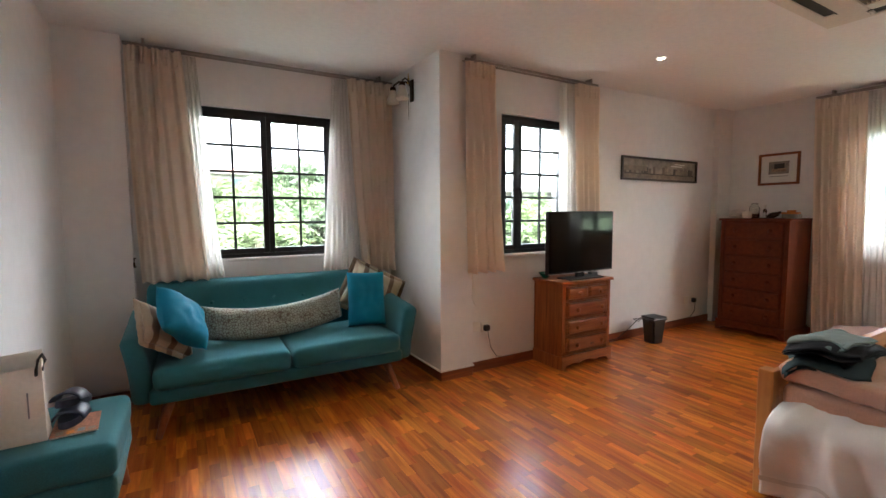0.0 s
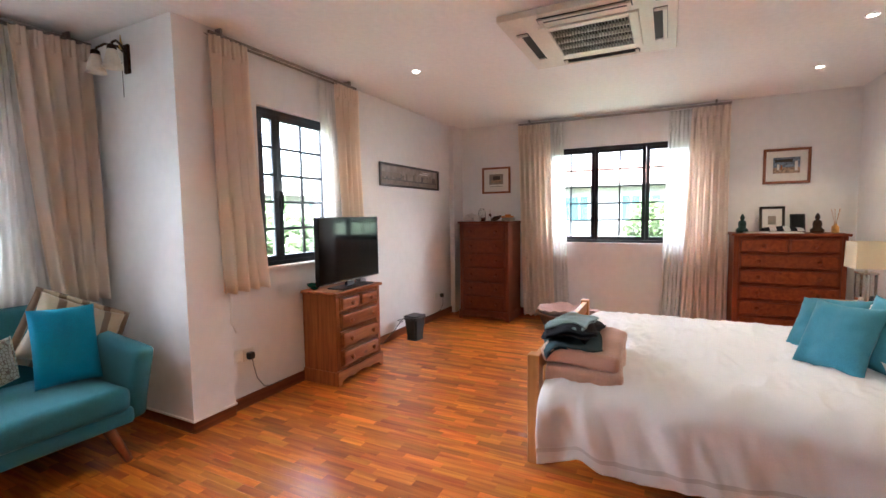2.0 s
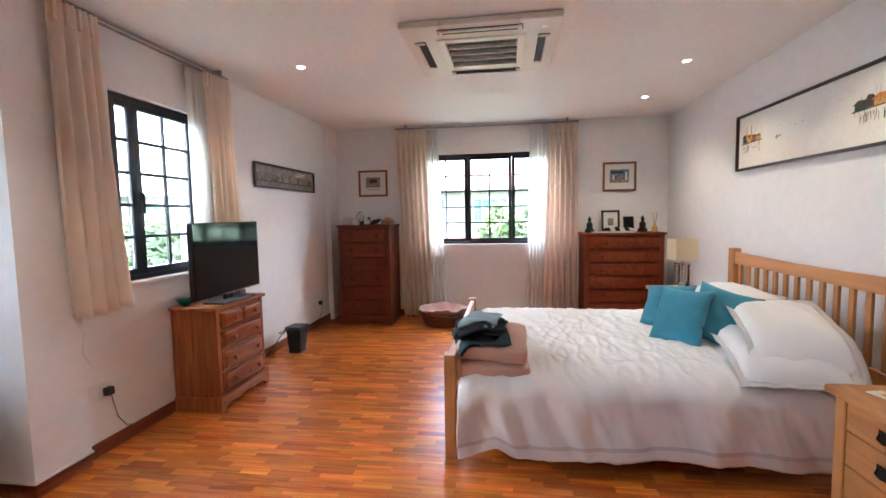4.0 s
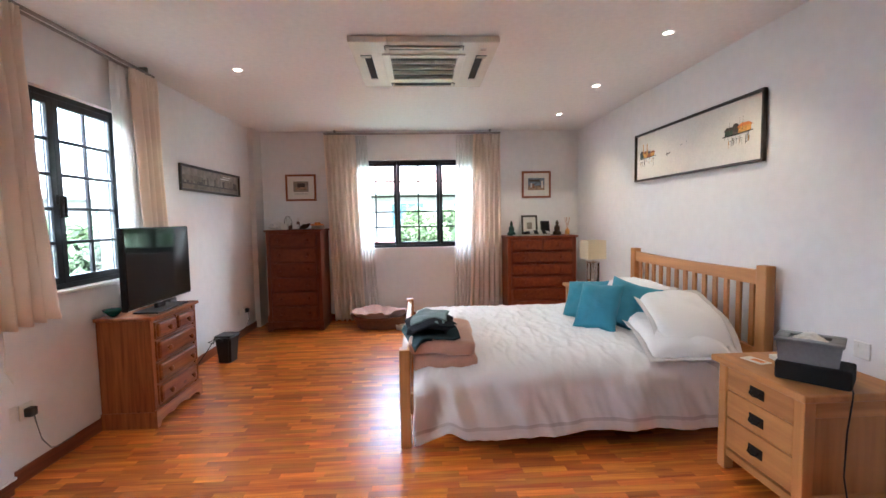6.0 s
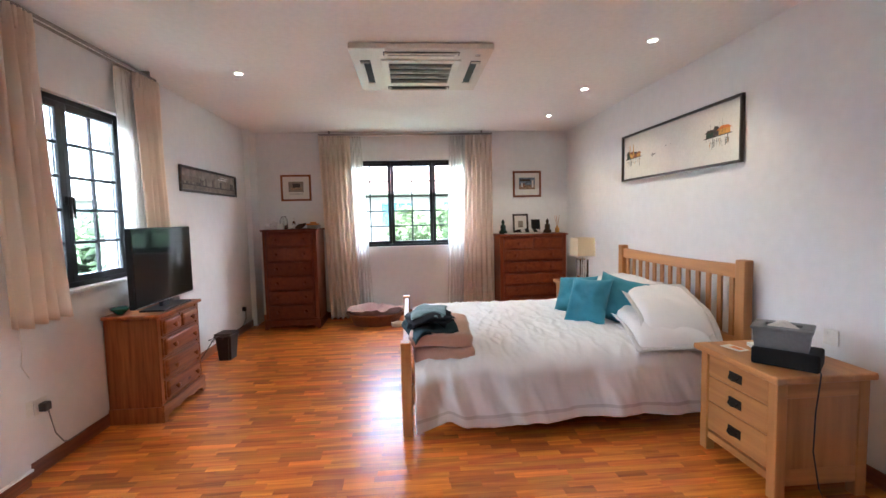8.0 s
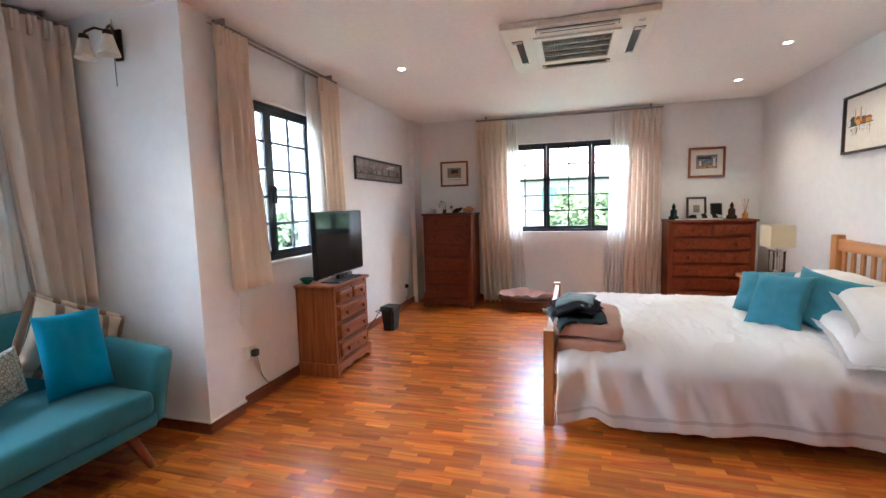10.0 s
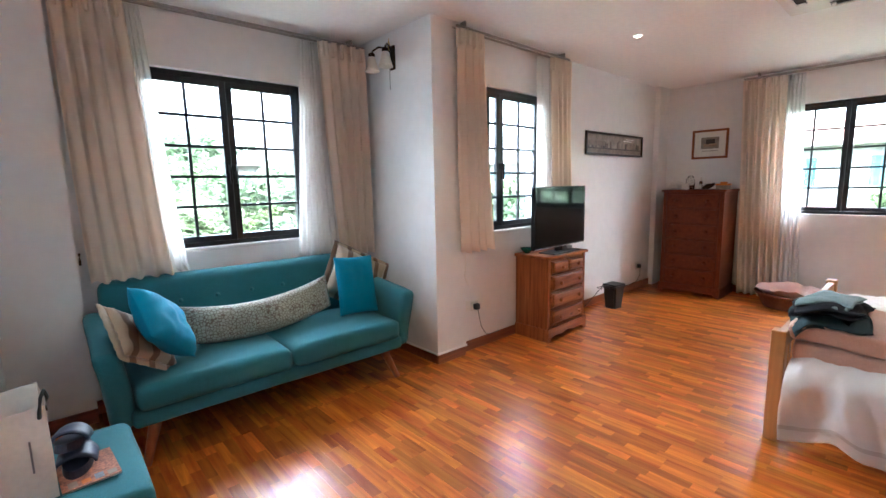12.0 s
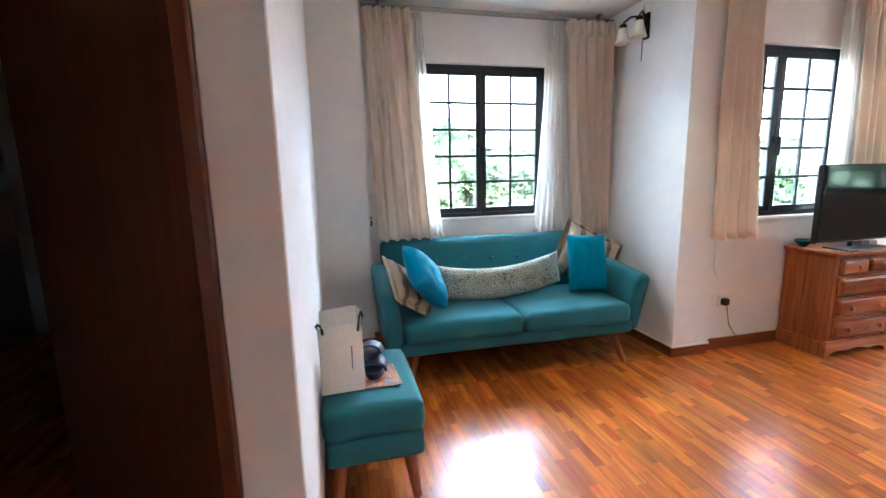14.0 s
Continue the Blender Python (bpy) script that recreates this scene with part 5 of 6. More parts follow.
for k, (x, y, hh, rr, m_, lab, nm) in enumerate(((4.16, -0.93, 0.085, 0.020, PAPER, "small white and red jar on the far bedside cabinet", "jar"), (4.10, -1.0, 0.11, 0.016, NAVY, "slim dark bottle on the far bedside cabinet", "bottle"), (4.07, -0.93, 0.10, 0.022, PHOTOBLUE, "blue-grey bottle on the far bedside cabinet", "bottle"))):
    o = thing(nm, lab, nm, pose(x, y, 0.61))
    part("body", lathe([(rr * 0.9, 0), (rr, 0.004), (rr, hh * 0.75), (rr * 0.6, hh * 0.82)], 14), m_, o, "", True)
    part("cap", lathe([(rr * 0.65, hh * 0.82), (rr * 0.65, hh), (rr * 0.5, hh * 1.02)], 14), (RUST, PLASTIC, WHITE)[k], o, "", True)

# ---- pictures ----
def framed(name, label, w, h, bar, depth, m, frame_m, inner, rows, matw=0.0):
    """A picture facing -y, hung with its centre at m. rows: (name, x0, x1, z0, z1, material) of what is shown on the sheet."""
    r = thing(name, label, "picture", m)
    a, b = w / 2, h / 2
    part("picture_frame", boxes((-a, a, -depth, 0, b - bar, b), (-a, a, -depth, 0, -b, -b + bar), (-a, -a + bar, -depth, 0, -b + bar, b - bar), (a - bar, a, -depth, 0, -b + bar, b - bar), bevel=0.003), frame_m, r)
    sh = part("sheet", boxes((-a + bar, a - bar, -0.008, -0.003, -b + bar, b - bar)), inner, r)
    for k, (nm, x0, x1, z0, z1, mm) in enumerate(rows):
        part(nm, boxes((x0, x1, -0.0084 - 0.00005 * k, -0.0078, z0, z1)), mm, sh)
    return r


rng = random.Random(5)


def hut(x, z, w, h, wall_m, roof_m):
    """One painted hut: a leaning wall and a sagging gable roof, as flat polygons (points, material)."""
    e = 0.16 * w
    return [("hut", [(x, z), (x + w, z + 0.002), (x + w * 0.97, z + h), (x + 0.03 * w, z + h * 0.94)], wall_m),
            ("roof", [(x - e, z + h * 0.86), (x + w * 0.5, z + h * 0.95), (x + w + e, z + h * 0.9), (x + w * 0.80, z + h * 1.42), (x + w * 0.22, z + h * 1.5)], roof_m)]


def village(x0, huts, masts):
    """Huts on stilts over water with broken reflections, painted in loose strokes."""
    rows = []
    x = x0
    for w, h, wall_m, roof_m in huts:
        rows += hut(x, -0.012 + rng.uniform(-0.004, 0.004), w, h, wall_m, roof_m)
        x += w * 0.92
    span = x - x0
    rows.append(("jetty", [(x0 - 0.025, -0.020), (x + 0.035, -0.012), (x + 0.02, -0.006), (x0 - 0.015, -0.012)], INK))
    for k in range(26):
        q = x0 + span * rng.random()
        a = -0.022 - 0.03 * rng.random()
        b = a - rng.uniform(0.012, 0.06)
        d = rng.uniform(0.0015, 0.005)
        rows.append(("reflection", [(q, b), (q + d, b + 0.004), (q + d * 1.2, a), (q - d * 0.3, a - 0.003)], rng.choice((GREENINK, INK, SEPIAMID, OCHRE))))
    for k in range(6):
        q = x0 + span * rng.random()
        rows.append(("stilt", [(q, -0.04), (q + 0.003, -0.04), (q + 0.003, -0.012), (q, -0.012)], INK))
    for q, h, d in masts:
        rows.append(("mast", [(x0 + q, 0.01), (x0 + q + d, 0.01), (x0 + q + d * 0.7, h), (x0 + q + d * 0.2, h - 0.006)], OCHRE if d > 0.004 else SEPIAMID))
    return rows


art = village(-0.765, [(0.075, 0.048, GREENINK, INK), (0.06, 0.044, OCHRE, RUST), (0.08, 0.038, RUST, SEPIADARK), (0.07, 0.034, OCHRE, RUST)], [(0.055, 0.125, 0.020), (0.125, 0.125, 0.022), (0.035, 0.13, 0.003), (0.19, 0.10, 0.003)])
art += village(0.46, [(0.09, 0.040, GREENINK, INK), (0.06, 0.048, SEPIADARK, INK), (0.12, 0.044, OCHRE, ORANGE)], [(0.05, 0.085, 0.003), (0.15, 0.105, 0.003), (0.18, 0.105, 0.003)])
art += [("boat", [(-0.30, -0.030), (-0.235, -0.026), (-0.225, -0.018), (-0.295, -0.022)], INK), ("sail", [(-0.285, -0.045), (-0.278, -0.045), (-0.276, -0.006), (-0.283, -0.006)], SEPIAMID), ("bird", [(-0.08, 0.020), (-0.055, 0.021), (-0.06, 0.025), (-0.075, 0.024)], INK), ("bird", [(0.0, 0.030), (0.02, 0.031), (0.015, 0.035), (0.004, 0.034)], INK)]
framed("painting", "long white painting of stilt huts in a dark frame", 1.685, 0.46, 0.018, 0.03, pose(3.105, YS + 0.004, 1.935, 0, 0, 180), FRAMEDARK, PAPER, [])
sheet = next(c for c in bpy.data.objects["painting"].children if c.name.startswith("sheet"))
for k, (nm, pts, m_) in enumerate(art):
    g = bmesh.new()
    g.faces.new([g.verts.new((px, -0.0084 - 0.00005 * k, pz)) for px, pz in pts])
    g.faces.ensure_lookup_table()
    if g.faces[0].normal.y > 0:
        bmesh.ops.reverse_faces(g, faces=g.faces)
    part(nm, g, m_, sheet)
pano = []
for k in range(30):
    u = -0.62 + 1.2 * k / 30
    tall = 0.02 + 0.03 * n3(u * 4.0, 1.7) + rng.uniform(-0.02, 0.02)
    pano.append(("building", u, u + rng.uniform(0.03, 0.07), -0.05, max(-0.03, tall), rng.choice((SEPIA, SEPIAMID, SEPIADARK, SEPIALIGHT))))
pano.append(("hillside", -0.62, -0.25, -0.02, 0.03, SEPIA))
pano.append(("cloud", 0.18, 0.38, 0.045, 0.055, PAPER))
pano.append(("cloud", 0.24, 0.42, 0.068, 0.076, PAPER))
pano.append(("quay", -0.61, 0.61, -0.055, -0.043, SEPIADARK))
pano.append(("water", -0.62, 0.62, -0.095, -0.055, SEPIA))
framed("panorama_picture", "long sepia city panorama in a dark frame", 1.32, 0.245, 0.022, 0.025, pose(4.335, YN - 0.002, 1.795), FRAMEDARK, SEPIALIGHT, pano)
framed("picture", "small print with a wide cream mount in a red wood frame", 0.405, 0.355, 0.026, 0.022, pose(XE - 0.002, 2.455, 1.818, 0, 0, -90), FRAMERED, PAPER,
       [("print", -0.10, 0.10, -0.055, 0.085, SEPIALIGHT), ("figure", -0.045, 0.055, -0.015, 0.06, INK), ("figure", -0.07, 0.075, -0.03, 0.005, PHOTOBROWN), ("caption", -0.09, 0.09, -0.085, -0.078, SEPIALIGHT)])
framed("picture", "small blue and brown photograph in a red wood frame", 0.405, 0.365, 0.026, 0.022, pose(XE - 0.002, -0.752, 1.818, 0, 0, -90), FRAMERED, PAPER,
       [("photo", -0.115, 0.115, -0.075, 0.09, PHOTOBLUE), ("foreground", -0.115, 0.115, -0.075, -0.015, PHOTOBROWN), ("roof", -0.10, 0.05, 0.04, 0.07, INK), ("figure", -0.08, -0.06, -0.04, 0.02, PAPER), ("door", 0.07, 0.095, -0.05, 0.05, PAPER), ("figure", -0.05, -0.035, -0.04, 0.01, RUST)])

# ---- things on the chests ----
C1, C2 = 1.267, 1.128
def figure(label, m, s, material):
    r = thing("figurine", label, "figurine", m)
    g = lathe([(0.045 * s, 0), (0.05 * s, 0.012 * s), (0.048 * s, 0.03 * s), (0.030 * s, 0.045 * s), (0.033 * s, 0.075 * s), (0.030 * s, 0.10 * s), (0.012 * s, 0.112 * s), (0.018 * s, 0.125 * s), (0.019 * s, 0.14 * s), (0.012 * s, 0.155 * s), (0.004 * s, 0.172 * s)], 14)
    me = bpy.data.meshes.new("figurine_body")
    g.to_mesh(me)
    g.free()
    me.materials.append(material)
    me.polygons.foreach_set("use_smooth", [True] * len(me.polygons))
    scene.collection.objects.unlink(r)
    bpy.data.objects.remove(r)
    o = new("figurine", me)
    o.matrix_basis = m
    return tagged(o, label, "figurine")


figure("small dark green seated figurine on the chest", pose(5.42, -0.355, C2 + 0.001), 1.15, JADE)
figure("dark bronze standing figurine on the chest", pose(5.45, -0.985, C2 + 0.001), 1.15, BRONZE)
pf = thing("photo_frame", "dark standing photo frame with a pale mount on the chest", "photo frame", pose(5.53, -0.63, C2, -8, 0, -90))
part("picture_frame", boxes((-0.11, 0.11, -0.015, 0, 0.245, 0.27), (-0.11, 0.11, -0.015, 0, 0, 0.025), (-0.11, -0.085, -0.015, 0, 0.025, 0.245), (0.085, 0.11, -0.015, 0, 0.025, 0.245), bevel=0.003), FRAMEDARK, pf)
part("sheet", boxes((-0.085, 0.085, -0.006, -0.002, 0.025, 0.245)), PAPER, pf)
part("print", boxes((-0.035, 0.035, -0.008, -0.005, 0.08, 0.17)), SEPIALIGHT, pf)
pf = thing("photo_frame", "small black standing frame seen dark on the chest", "photo frame", pose(5.52, -0.845, C2, -10, 0, -84))
part("picture_frame", boxes((-0.065, 0.065, -0.012, 0, 0, 0.19), bevel=0.004), PLASTIC, pf)
part("sheet", boxes((-0.052, 0.052, -0.0145, -0.0125, 0.012, 0.178)), TVBLACK, pf)
bkk = thing("folder", "thin white folder lying on the chest", "folder", pose(5.36, -0.60, C2, 0, 0, -88))
part("body", boxes((-0.24, 0.24, -0.11, 0.11, 0, 0.012), bevel=0.002), PAPER, bkk)
cl = thing("folded_scarf", "black and white striped cloth lying crumpled on the chest", "cloth", pose(5.36, -0.68, C2 + 0.012, 0, 0, -90))
for k in range(6):
    part("stripe", grid(6, 14, lambda u, v, k=k: (-0.16 + 0.055 * (k + u), -0.09 + 0.18 * v, 0.010 + 0.045 * math.sin(math.pi * v) * (0.6 + 0.4 * math.sin(math.pi * (k + u) / 6)) + 0.012 * n3((k + u) * 1.7, v * 6))), NAVY if k % 2 == 0 else LINEN, cl, "", True)
rd = thing("reed_diffuser", "small glass reed diffuser with wooden sticks on the chest", "diffuser", pose(5.45, -1.125, C2))
part("bottle", lathe([(0.028, 0), (0.030, 0.005), (0.030, 0.06), (0.012, 0.075), (0.013, 0.09)], 14), OCHRE, rd, "", True)
for k in range(5):
    part("stick", tube([(0, 0, 0.06), (0.012 * math.cos(k * 1.3) * 3, 0.012 * math.sin(k * 1.3) * 3, 0.235)], 0.002, 5), OAK, rd, "")

pl = thing("plastic_bag", "crumpled white plastic bag on the tall chest", "bag", pose(5.32, 2.70, C1))
g = bmesh.new()
bmesh.ops.create_icosphere(g, subdivisions=4, radius=1.0)
for v in g.verts:
    d = 1 + 0.35 * n3(v.co.x * 2.2, v.co.y * 2.2, v.co.z * 2.2) + 0.12 * n3(v.co.x * 7, v.co.y * 7, v.co.z * 7)
    v.co = Vector((v.co.x * 0.07 * d, v.co.y * 0.085 * d, max(0.0, 0.045 + v.co.z * 0.055 * d)))
part("body", g, BAGPLASTIC, pl)
cu = thing("cup", "white square cup on the tall chest", "cup", pose(5.24, 2.57, C1))
part("body", boxes((-0.035, 0.035, -0.035, 0.035, 0, 0.075), bevel=0.008, seg=2), WHITE, cu)
ja = thing("glass_jar", "clear glass jar on the tall chest", "jar", pose(5.42, 2.58, C1))
part("body", lathe([(0.04, 0), (0.05, 0.01), (0.05, 0.12), (0.03, 0.15), (0.03, 0.165), (0.026, 0.165), (0.026, 0.15), (0.045, 0.12), (0.045, 0.012), (0.002, 0.008)], 18), CLEAR, ja, "", True)
vs = thing("bottle", "slim clear bottle with a white cap on the tall chest", "bottle", pose(5.30, 2.42, C1))
part("body", lathe([(0.016, 0), (0.018, 0.004), (0.018, 0.09), (0.008, 0.10)], 12), CLEAR, vs, "", True)
part("cap", lathe([(0.009, 0.10), (0.009, 0.14), (0.006, 0.145)], 12), WHITE, vs, "", True)
orn = thing("bird_ornament", "dark carved bird ornament on the tall chest", "ornament", pose(5.30, 2.34, C1))
g = bmesh.new()
bmesh.ops.create_icosphere(g, subdivisions=3, radius=1.0)
for v in g.verts:
    x, y, z = v.co
    v.co = Vector((x * 0.025, y * 0.075, max(0.0, 0.035 + z * 0.03 - 0.035 * y * abs(y))))
part("body", g, BRONZE, orn, "", True)
tr = thing("tray", "dark flat tray under the ornaments on the tall chest", "tray", pose(5.30, 2.36, C1))
part("plate", boxes((-0.07, 0.07, -0.16, 0.12, 0.0, 0.006), bevel=0.002), FRAMEDARK, tr)
st = thing("toy_boat", "orange and cream wooden box with a small boat on it", "ornament", pose(5.30, 2.17, C1))
part("box", boxes((-0.045, 0.045, -0.075, 0.075, 0, 0.045), bevel=0.003), SEPIALIGHT, st)
part("hull", boxes((-0.03, 0.03, -0.07, 0.09, 0.045, 0.065), bevel=0.008, seg=2), ORANGE, st)
part("cabin", boxes((-0.02, 0.02, -0.03, 0.04, 0.065, 0.085), bevel=0.004), ORANGE, st)

# ---- pet basket by the window ----
pb = thing("pet_basket", "brown wicker pet basket lined with a pale pink blanket", "pet basket", pose(5.20, 1.40, 0))
def bask(u, v):
    a = 2 * math.pi * u
    r = 0.78 + 0.22 * v
    w = 0.004 * math.sin(40 * a) * math.cos(v * 30)
    return ((0.24 * r + w) * math.cos(a), (0.36 * r + w) * math.sin(a), 0.16 * v + 0.02 * v * math.cos(a))
ob = part("basket", grid(120, 14, bask), WICKER, pb, "", True)
so = ob.modifiers.new("thick", "SOLIDIFY")
so.thickness = 0.014
part("rim", tube([(0.245 * math.cos(2 * math.pi * k / 40), 0.365 * math.sin(2 * math.pi * k / 40), 0.165 + 0.02 * math.cos(2 * math.pi * k / 40)) for k in range(41)], 0.014, 8), WICKER, pb, "", True)
part("bottom", lathe([(0.18, 0.002), (0.19, 0.004), (0.19, 0.012)], 30), WICKER, pb, "", True, Matrix.Diagonal((1, 1.48, 1, 1)))
def blanket(u, v):
    a = 2 * math.pi * u
    r = 0.02 + v * 1.0
    z = 0.10 + 0.11 * v ** 2 + 0.05 * n3(math.cos(a) * 2.4, math.sin(a) * 2.4, v * 2.5) + 0.02 * n3(math.cos(a) * 7, math.sin(a) * 7, v * 6)
    return (0.235 * r * math.cos(a), 0.355 * r * math.sin(a), z)
part("blanket", grid(60, 16, blanket), PINK, pb, "pale pink fleece blanket", True)
bw = thing("pet_bowl", "cream ceramic pet bowl on the floor", "bowl", pose(5.02, 1.11, 0))
part("body", lathe([(0.06, 0), (0.075, 0.005), (0.085, 0.05), (0.08, 0.052), (0.062, 0.02), (0.002, 0.016)], 24), WHITE, bw, "", True)


# ---- outside: ground, houses, trees ----
GZ = -3.2
GRASS = mat("lawn_and_paving", (0.07, 0.10, 0.045), 0.9, 0, 0.5, 0.15, 3.0)
structure("ground", boxes((-400, 400, -400, 400, GZ - 0.2, GZ)), GRASS, "green gardens and paving far below the windows", "ground")
RENDER = mat("pale_render", (0.22, 0.21, 0.195), 0.8, 0, 0.06, 0.5, 8)
BRICKRED = mat("red_painted_wall", (0.30, 0.085, 0.055), 0.8, 0, 0.15, 1, 12)
TILES = mat("pale_red_roof", (0.26, 0.125, 0.085), 0.75, 0, 0.25, 1, 16)
GREYROOF = mat("grey_roof", (0.17, 0.165, 0.16), 0.75, 0, 0.15, 1, 16)
WINGLASS = mat("far_window_glass", (0.05, 0.12, 0.135), 0.12, 0, 0.2, 1, 6)
WINFRAME = mat("far_window_frame", (0.32, 0.34, 0.34), 0.5)


def house(label, m, w, d, floors, roof_m, band_m):
    """Front at -y, standing on the ground; storeys of 3 m with strip windows and a hipped roof."""
    r = thing("house", label, "house", m)
    hh = 3.0 * floors
    part("wall", boxes((-w / 2, w / 2, 0, d, 0, hh)), RENDER, r)
    part("band", boxes((-w / 2 - 0.1, w / 2 + 0.1, -0.12, 0, hh * 0.5 - 0.55, hh * 0.5 + 0.35)), band_m, r, "red painted balcony band")
    for fl in range(floors):
        n = max(2, int(w / 3.2))
        for k in range(n):
            x = -w / 2 + w * (k + 0.5) / n
            z = 3.0 * fl + 1.2
            wi = part("window", boxes((x - 0.95, x + 0.95, -0.06, 0.02, z - 0.06, z + 1.26)), WINFRAME, r)
            for q in range(4):
                part("pane", boxes((x - 0.88 + 0.45 * q, x - 0.49 + 0.45 * q, -0.09, -0.055, z, z + 1.2)), WINGLASS, wi)
    g = bmesh.new()
    o = 0.7
    c = [g.verts.new(p) for p in ((-w / 2 - o, -o, hh), (w / 2 + o, -o, hh), (w / 2 + o, d + o, hh), (-w / 2 - o, d + o, hh))]
    t = [g.verts.new(p) for p in ((-w / 2 + d * 0.4, d / 2, hh + 1.5), (w / 2 - d * 0.4, d / 2, hh + 1.5))]
    for q in ((c[0], c[1], t[1], t[0]), (c[1], c[2], t[1]), (c[2], c[3], t[0], t[1]), (c[3], c[0], t[0]), (c[3], c[2], c[1], c[0])):
        g.faces.new(q)
    bmesh.ops.recalc_face_normals(g, faces=g.faces)
    part("roof", g, roof_m, r)
    part("gutter", boxes((-w / 2 - o - 0.08, w / 2 + o + 0.08, -o - 0.1, -o + 0.02, hh - 0.14, hh + 0.02)), RENDER, r)
    return r


house("pale two-storey house with a red tiled roof opposite the window", pose(24.0, 1.5, GZ, 0, 0, -90), 17, 9, 2, TILES, BRICKRED)
house("pale two-storey house with strip windows across the garden", pose(13.5, 24, GZ, 0, 0, -24), 14, 8, 2, GREYROOF, RENDER)
house("pale three-storey house beyond the trees", pose(-3.0, 52, GZ, 0, 0, 6), 20, 9, 3, TILES, RENDER)
house("pale two-storey house seen through the window by the television", pose(23.0, 18.5, GZ, 0, 0, -50), 15, 8, 2, GREYROOF, RENDER)
terrace = thing("terrace_roof", "pale flat terrace roof below the bay window", "roof", pose(-2.6, 10.5, GZ))
part("slab", boxes((-3.0, 3.4, -2.5, 2.5, 2.35, 2.55), bevel=0.02), RENDER, terrace)
part("wall", boxes((-2.8, 3.2, -2.3, 2.3, 0, 2.35)), RENDER, terrace)

BARK = mat("bark", (0.10, 0.075, 0.055), 0.9, 0, 0.3, 8, 60, 0.5, 40)
LEAVES = []
for k, c in enumerate(((0.062, 0.092, 0.050), (0.080, 0.112, 0.058), (0.055, 0.082, 0.052))):
    m_ = mat("leaf_green", c, 0.55, 0, 0.25, 3, 20, 0, 200, 0, 0, (c[0] * 1.3, c[1] * 1.2, c[2]))
    nt = m_.node_tree
    tl = nt.nodes.new("ShaderNodeBsdfTranslucent")
    tl.inputs["Color"].default_value = (c[0] * 1.5, c[1] * 1.5, c[2] * 1.1, 1)
    mx = nt.nodes.new("ShaderNodeMixShader")
    mx.inputs[0].default_value = 0.35
    nt.links.new(nt.nodes["Principled BSDF"].outputs[0], mx.inputs[1])
    nt.links.new(tl.outputs[0], mx.inputs[2])
    nt.links.new(mx.outputs[0], nt.nodes["Material Output"].inputs["Surface"])
    LEAVES.append(m_)


def leaf_mesh(rng, blobs, count, size):
    vs, fs = [], []
    for _ in range(count):
        bx_, by_, bz_, br = blobs[rng.randrange(len(blobs))]
        d = Vector((rng.gauss(0, 1), rng.gauss(0, 1), rng.gauss(0, 0.8))).normalized() * br * rng.uniform(0.55, 1.05)
        c = Vector((bx_, by_, bz_)) + d
        a = Vector((rng.gauss(0, 1), rng.gauss(0, 1), rng.gauss(0, 0.5))).normalized()
        b = a.orthogonal().normalized()
        b.rotate(Matrix.Rotation(rng.uniform(0, 6.28), 3, a))
        q = size * rng.uniform(0.6, 1.4)
        k = len(vs)
        vs += [c - a * q, c + b * q * 0.4, c + a * q, c - b * q * 0.4]
        fs.append((k, k + 1, k + 2, k + 3))
    return vs, fs


def tree(label, x, y, h, r, seed, leaves=5200, size=0.15):
    rng = random.Random(seed)
    t = thing("tree", label, "tree", pose(x, y, GZ), "garden trees")
    g = tube([(0, 0, 0), (0.05 * r, 0.02, h * 0.3), (0.02, 0.05 * r, h * 0.55), (0, 0, h * 0.8)], 0.05 * r + 0.06, 9, 0.03)
    part("trunk", g, BARK, t, "", True)
    blobs = []
    for k in range(11):
        a = rng.uniform(0, 6.28)
        q = r * rng.uniform(0.25, 0.8)
        z = h * rng.uniform(0.5, 0.95)
        blobs.append((q * math.cos(a), q * math.sin(a), z, r * rng.uniform(0.26, 0.46)))
        if k < 7:
            part("limb", tube([(0, 0, h * rng.uniform(0.3, 0.5)), (q * 0.5 * math.cos(a), q * 0.5 * math.sin(a), z * 0.8), (q * math.cos(a), q * math.sin(a), z)], 0.06, 6, 0.02), BARK, t, "", True)
    vs, fs = leaf_mesh(rng, blobs, leaves, size)
    me = bpy.data.meshes.new("crown")
    me.from_pydata(vs, [], fs)
    me.materials.append(LEAVES[seed % 3])
    c = new("crown", me)
    c.parent = t
    return t


